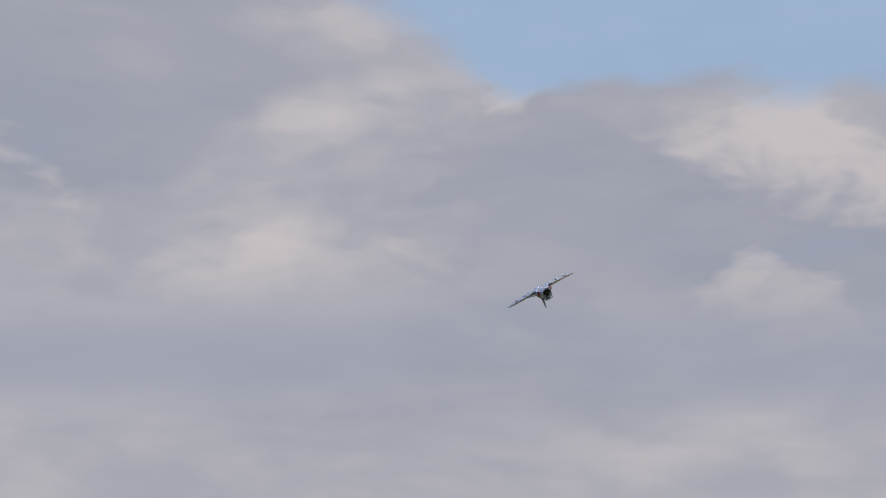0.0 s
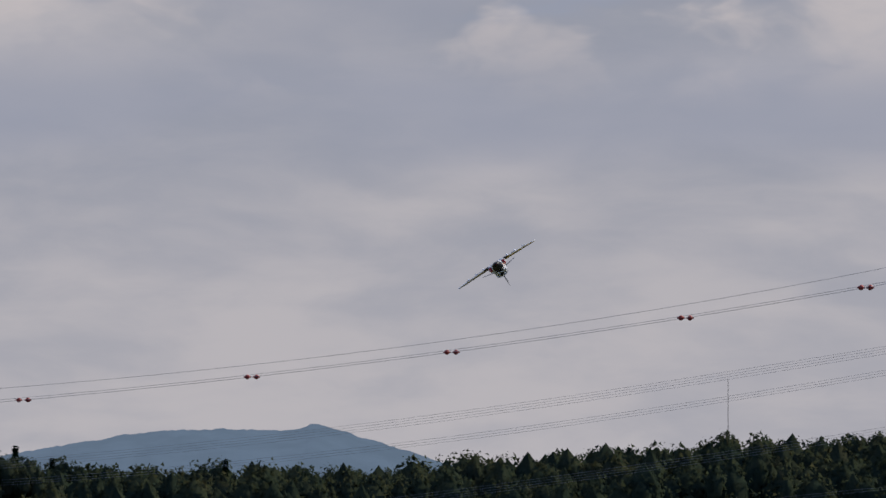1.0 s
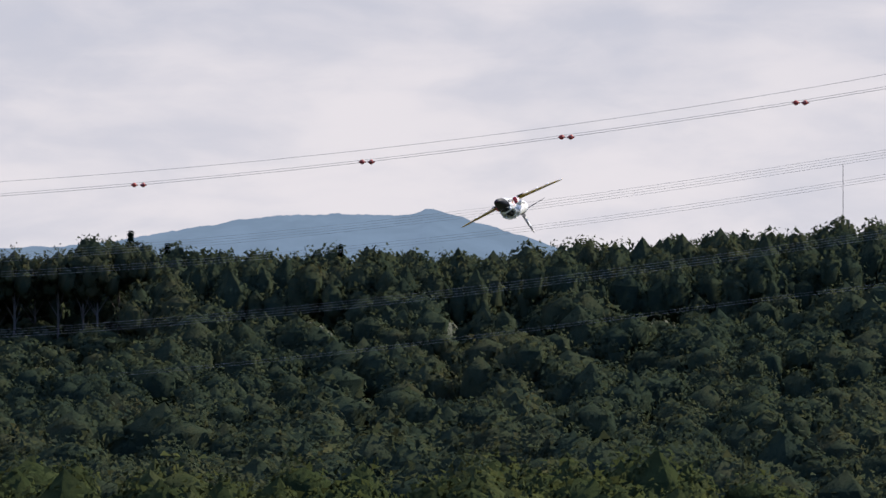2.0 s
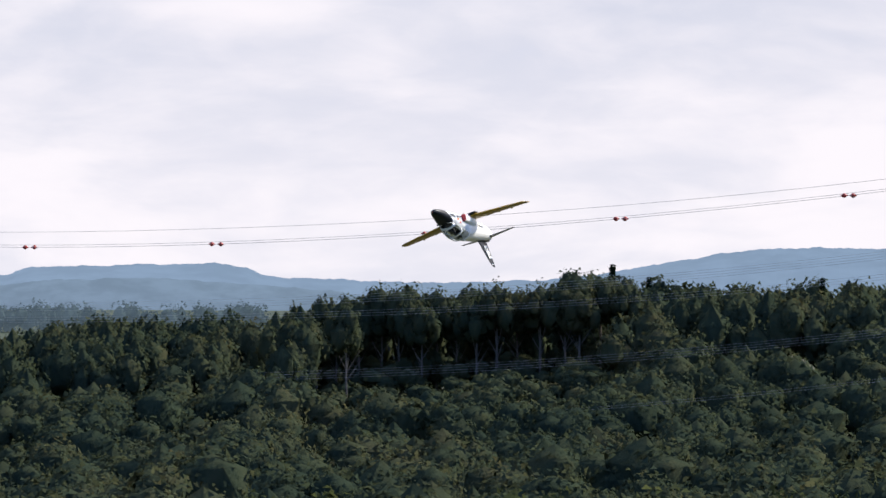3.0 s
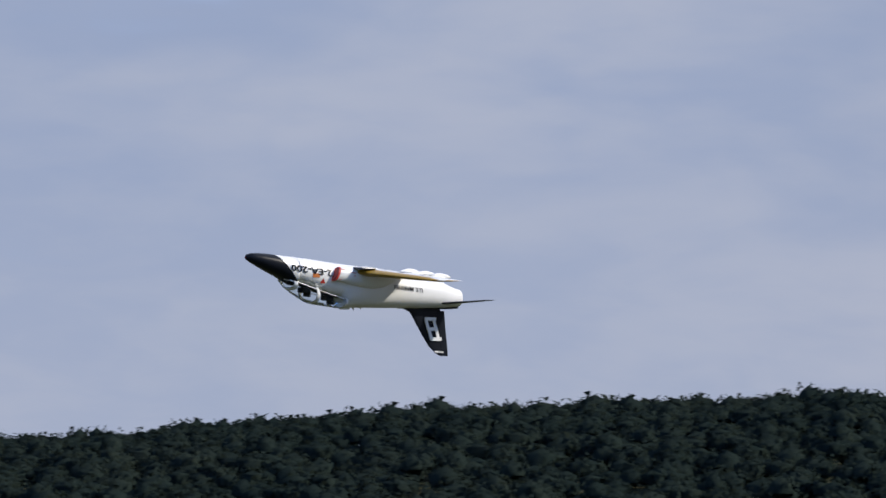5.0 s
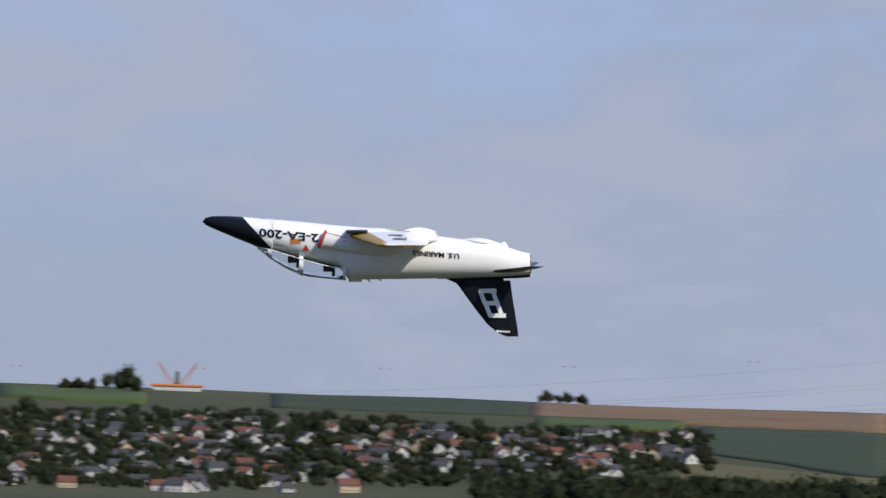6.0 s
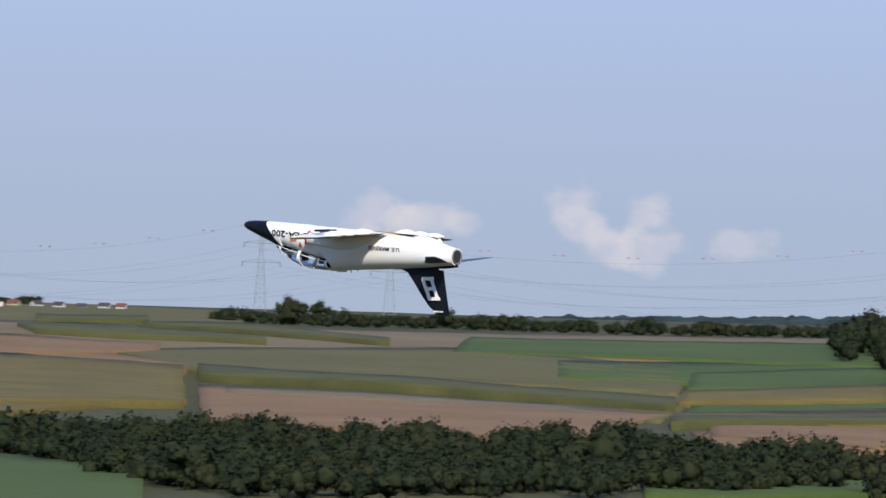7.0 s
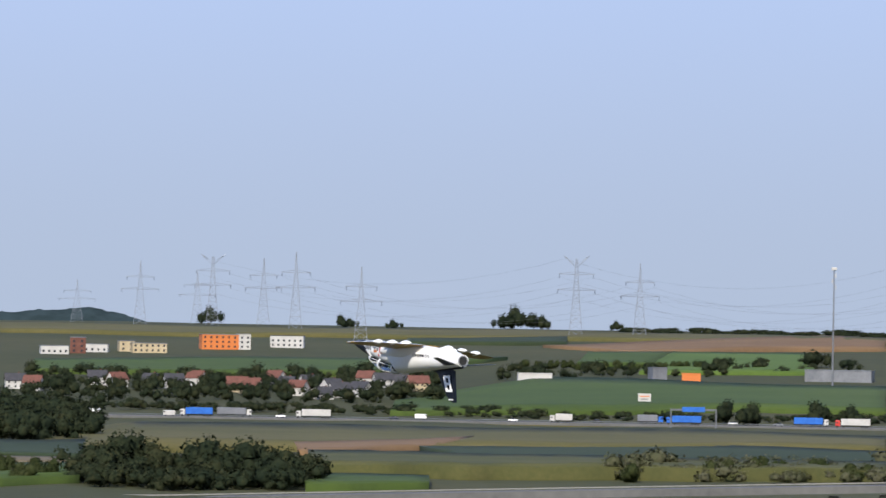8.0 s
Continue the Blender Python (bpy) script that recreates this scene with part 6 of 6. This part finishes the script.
def gantry(p, v, wide, tall, label):
    d = far_of(v)
    t = thing("sign_gantry", stand(p, d), label, "gantry")
    for s in (-1, 1):
        bm = bmesh.new()
        block(bm, (s * wide / 2, 0, tall / 2), (0.7, 0.7, tall), 0.1)
        part("post", bm, M["steel"], t)
    bm = bmesh.new()
    block(bm, (0, 0, tall), (wide + 0.7, 0.8, 0.9), 0.1)
    part("beam", bm, M["steel"], t)
    bm = bmesh.new()
    block(bm, (0, -0.6, tall + 0.2), (wide * 0.5, 0.2, 2.2), 0.05)
    part("sign_panel", bm, M["blue"], t, "blue overhead sign panel")


gantry(23920, -168, 20, 8.4, "grey overhead sign gantry across the motorway")
gantry(23467, -106, 20, 8, "grey overhead sign gantry over the slip road")


def board(p, v, wide, tall, label):
    d = far_of(v)
    t = thing("billboard", stand(p, d), label, "billboard")
    for s in (-1, 1):
        bm = bmesh.new()
        rod(bm, (s * wide * 0.35, 0, 0), (s * wide * 0.35, 0, 3), 0.15, None, 8)
        part("post", bm, M["steel"], t)
    bm = bmesh.new()
    block(bm, (0, 0, 3 + tall / 2), (wide, 0.3, tall), 0.04)
    panel = part("panel", bm, M["render"], t, "white panel")
    for k, wl in enumerate((0.8, 0.6)):
        bm = bmesh.new()
        block(bm, (0, -0.2, 3 + tall * (0.65 - 0.35 * k)), (wide * wl, 0.06, tall * 0.14))
        part("lettering_bar", bm, M["orange"] if k == 0 else M["grey"], panel, "coloured bar of lettering")


board(24007, -132, 6.2, 3.8, "white roadside board on two posts")
board(23290, -104, 8.5, 3.4, "white roadside board on two posts")


def make_lorry(body, cab, label, length=13.0, tall=2.9):
    t = thing("lorry", Matrix(), label, "lorry", "lorries")
    bm = bmesh.new()
    block(bm, (0, 0, 1.1 + tall / 2), (length, 2.5, tall), 0.08)
    part("trailer", bm, M[body], t)
    bm = bmesh.new()
    block(bm, (length / 2 + 1.4, 0, 1.9), (2.1, 2.4, 2.8), 0.25)
    c = part("cab", bm, M[cab], t)
    bm = bmesh.new()
    block(bm, (length / 2 + 2.36, 0, 2.3), (0.12, 2.1, 0.9), 0.03)
    block(bm, (length / 2 + 1.8, 0, 2.3), (0.8, 2.44, 0.7), 0.03)
    part("window", bm, M["window"], c)
    bm = bmesh.new()
    block(bm, (0.8, 0, 0.85), (length + 2.5, 1.2, 0.35), 0.05)
    part("chassis", bm, M["tyre"], t)
    for x in (-length / 2 + 1.2, -length / 2 + 2.5, -length / 2 + 3.8, length / 2 - 1.2, length / 2 + 1.6):
        for s in (-1, 1):
            bm = bmesh.new()
            rod(bm, (x, s * 0.85, 0.52), (x, s * 1.2, 0.52), 0.52, None, 14)
            part("wheel", bm, M["tyre"], t)
    return t


def make_car(body, label, van=False):
    t = thing("van" if van else "car", Matrix(), label, "van" if van else "car", "cars")
    bm = bmesh.new()
    ln, hh = (5.4, 2.2) if van else (4.4, 0.75)
    block(bm, (0, 0, 0.35 + hh / 2), (ln, 1.8, hh), 0.18)
    b = part("body", bm, M[body], t)
    bm = bmesh.new()
    if van:
        block(bm, (ln / 2 - 0.5, 0, 1.9), (0.9, 1.84, 0.6), 0.1)
    else:
        block(bm, (-0.2, 0, 1.3), (2.3, 1.5, 0.55), 0.18)
    part("cabin_glass", bm, M["window"], b)
    for x in (-ln * 0.3, ln * 0.3):
        for s in (-1, 1):
            bm = bmesh.new()
            rod(bm, (x, s * 0.72, 0.33), (x, s * 0.92, 0.33), 0.33, None, 12)
            part("wheel", bm, M["tyre"], t)
    return t


def road_pose(p, lane):
    """On the motorway at bearing p; lanes on the near side run to the left."""
    away = -6.5 if lane == "left" else 6.5
    return Matrix.Translation(at(p, ROAD_D + away, ROAD_Z)) @ pose(0, 0, 0, 0, 0, math.degrees(p / FOC) + (180 if lane == "left" else 0))


TRAFFIC = []
for p, lane, what in ((23634, "left", make_lorry("render", "red", "lorry with a white trailer and red cab")), (23717, "right", make_lorry("blue", "render", "lorry with a blue trailer and white cab")),
                      (23932, "left", make_lorry("blue", "blue", "lorry painted blue all over")), (24001, "right", make_lorry("grey", "blue", "lorry with a grey trailer and blue cab", 9)),
                      (24149, "left", make_lorry("render", "render", "all white box lorry", 7.5)), (24587, "left", make_lorry("render", "render", "long white box lorry")),
                      (24737, "right", make_lorry("grey", "render", "lorry with a grey trailer and white cab")), (23361, "left", make_lorry("blue", "blue", "lorry with a bright blue tarpaulin", 15)),
                      (23458, "right", make_car("white", "white van on the motorway", True)), (24239, "left", make_car("white", "white car on the motorway")), (24402, "right", make_car("white", "white van on the motorway", True)),
                      (24847, "left", make_car("render", "white van on the motorway", True)), (24979, "right", make_car("white", "white van on the motorway", True)), (23770, "left", make_car("grey", "grey car on the motorway")),
                      (23850, "right", make_car("white", "white car on the motorway")), (24794, "left", make_lorry("blue", "render", "lorry with a turquoise blue trailer", 12)), (24450, "left", make_car("navy", "dark blue car on the motorway")), (24090, "right", make_car("tyre", "black car on the motorway")), (24650, "left", make_car("white", "white car on the motorway"))):
    TRAFFIC.append((what, p, lane))
for p, v, turn, what in ((22636, -146, 200, make_lorry("blue", "render", "lorry with a bright blue tarpaulin on the slip road", 6)), (22736, -143, 20, make_car("render", "white van on the slip road", True)), (23006, -184, 200, make_car("blue", "bright blue van on the slip road", True))):
    what.matrix_basis = Matrix.Translation(at(p, far_of(v), land(p, far_of(v)) + 0.6)) @ pose(0, 0, 0, 0, 0, turn + math.degrees(p / FOC))


def motions():
    for what, p, lane in TRAFFIC:
        rate = 95 if lane == "left" else -95
        walk(what, [(0.0, road_pose(p - 8 * rate, lane)), (4.0, road_pose(p - 4 * rate, lane)), (8.0, road_pose(p, lane))])
    walk(jet, [
        (0.0, pose(-4.70, 173.52, 12.52, 209.2, 9.5, 283.1)),
        (0.5, pose(-0.67, 159.28, 8.48, 220.1, 8.1, 279.2)),
        (1.0, pose(1.32, 145.37, 5.03, 212.8, 6.5, 272.2)),
        (1.2, pose(1.53, 137.35, 3.83, 209.3, 6.2, 269.6)),
        (2.3, pose(-2.48, 107.97, 0.59, 202.7, 2.0, 259.0)),
        (2.5, pose(-3.93, 100.73, 0.48, 200.1, -0.7, 258.3)),
        (2.7, pose(-5.77, 96.99, 0.60, 198.4, -1.1, 258.2)),
        (3.0, pose(-8.92, 95.36, 0.92, 198.9, -1.5, 256.7)),
        (3.3, pose(-12.23, 88.81, 1.43, 195.0, -1.0, 254.8)),
        (3.5, pose(-14.36, 82.40, 1.68, 190.2, 0.1, 255.5)),
        (3.7, pose(-16.37, 75.94, 1.79, 187.0, 0.8, 254.8)),
        (4.0, pose(-19.66, 67.02, 1.83, 182.4, 0.8, 253.8)),
        (4.2, pose(-22.42, 62.48, 1.83, 180.7, 0.2, 254.1)),
        (4.5, pose(-26.90, 57.40, 1.96, 177.8, 0.5, 253.8)),
        (4.7, pose(-29.65, 52.26, 2.04, 176.6, 0.6, 254.5)),
        (5.8, pose(-40.12, 16.57, 1.18, 180.1, 2.3, 256.0)),
        (5.9, pose(-41.25, 13.45, 1.21, 178.2, 2.5, 257.1)),
        (6.0, pose(-42.34, 10.27, 1.10, 176.8, 2.3, 258.3)),
        (6.1, pose(-43.32, 7.06, 1.00, 175.9, 2.1, 259.5)),
        (6.2, pose(-44.20, 3.84, 0.88, 175.6, 2.0, 260.0)),
        (6.3, pose(-44.98, 0.63, 0.75, 176.5, 1.8, 259.3)),
        (6.4, pose(-45.67, -2.60, 0.78, 177.6, 1.6, 257.9)),
        (6.5, pose(-46.31, -5.81, 0.69, 177.9, 1.3, 256.7)),
        (6.7, pose(-47.57, -11.96, 0.48, 178.4, 1.2, 256.7)),
        (6.8, pose(-48.16, -15.08, 0.51, 178.6, 1.2, 257.3)),
        (7.0, pose(-49.35, -21.13, 0.62, 179.0, 1.7, 258.3)),
        (7.1, pose(-49.90, -24.15, 0.56, 179.3, 2.0, 258.5)),
        (7.2, pose(-50.45, -27.14, 0.48, 179.5, 2.1, 258.7)),
        (7.5, pose(-52.15, -36.17, 0.24, 180.0, 2.5, 257.6)),
        (7.7, pose(-53.55, -42.32, -0.05, 179.6, 2.9, 257.9)),
        (7.8, pose(-54.34, -45.42, -0.16, 180.0, 3.0, 258.5)),
        (8.0, pose(-55.83, -51.62, -0.33, 184.9, 2.9, 259.4)),
    ])


motions()
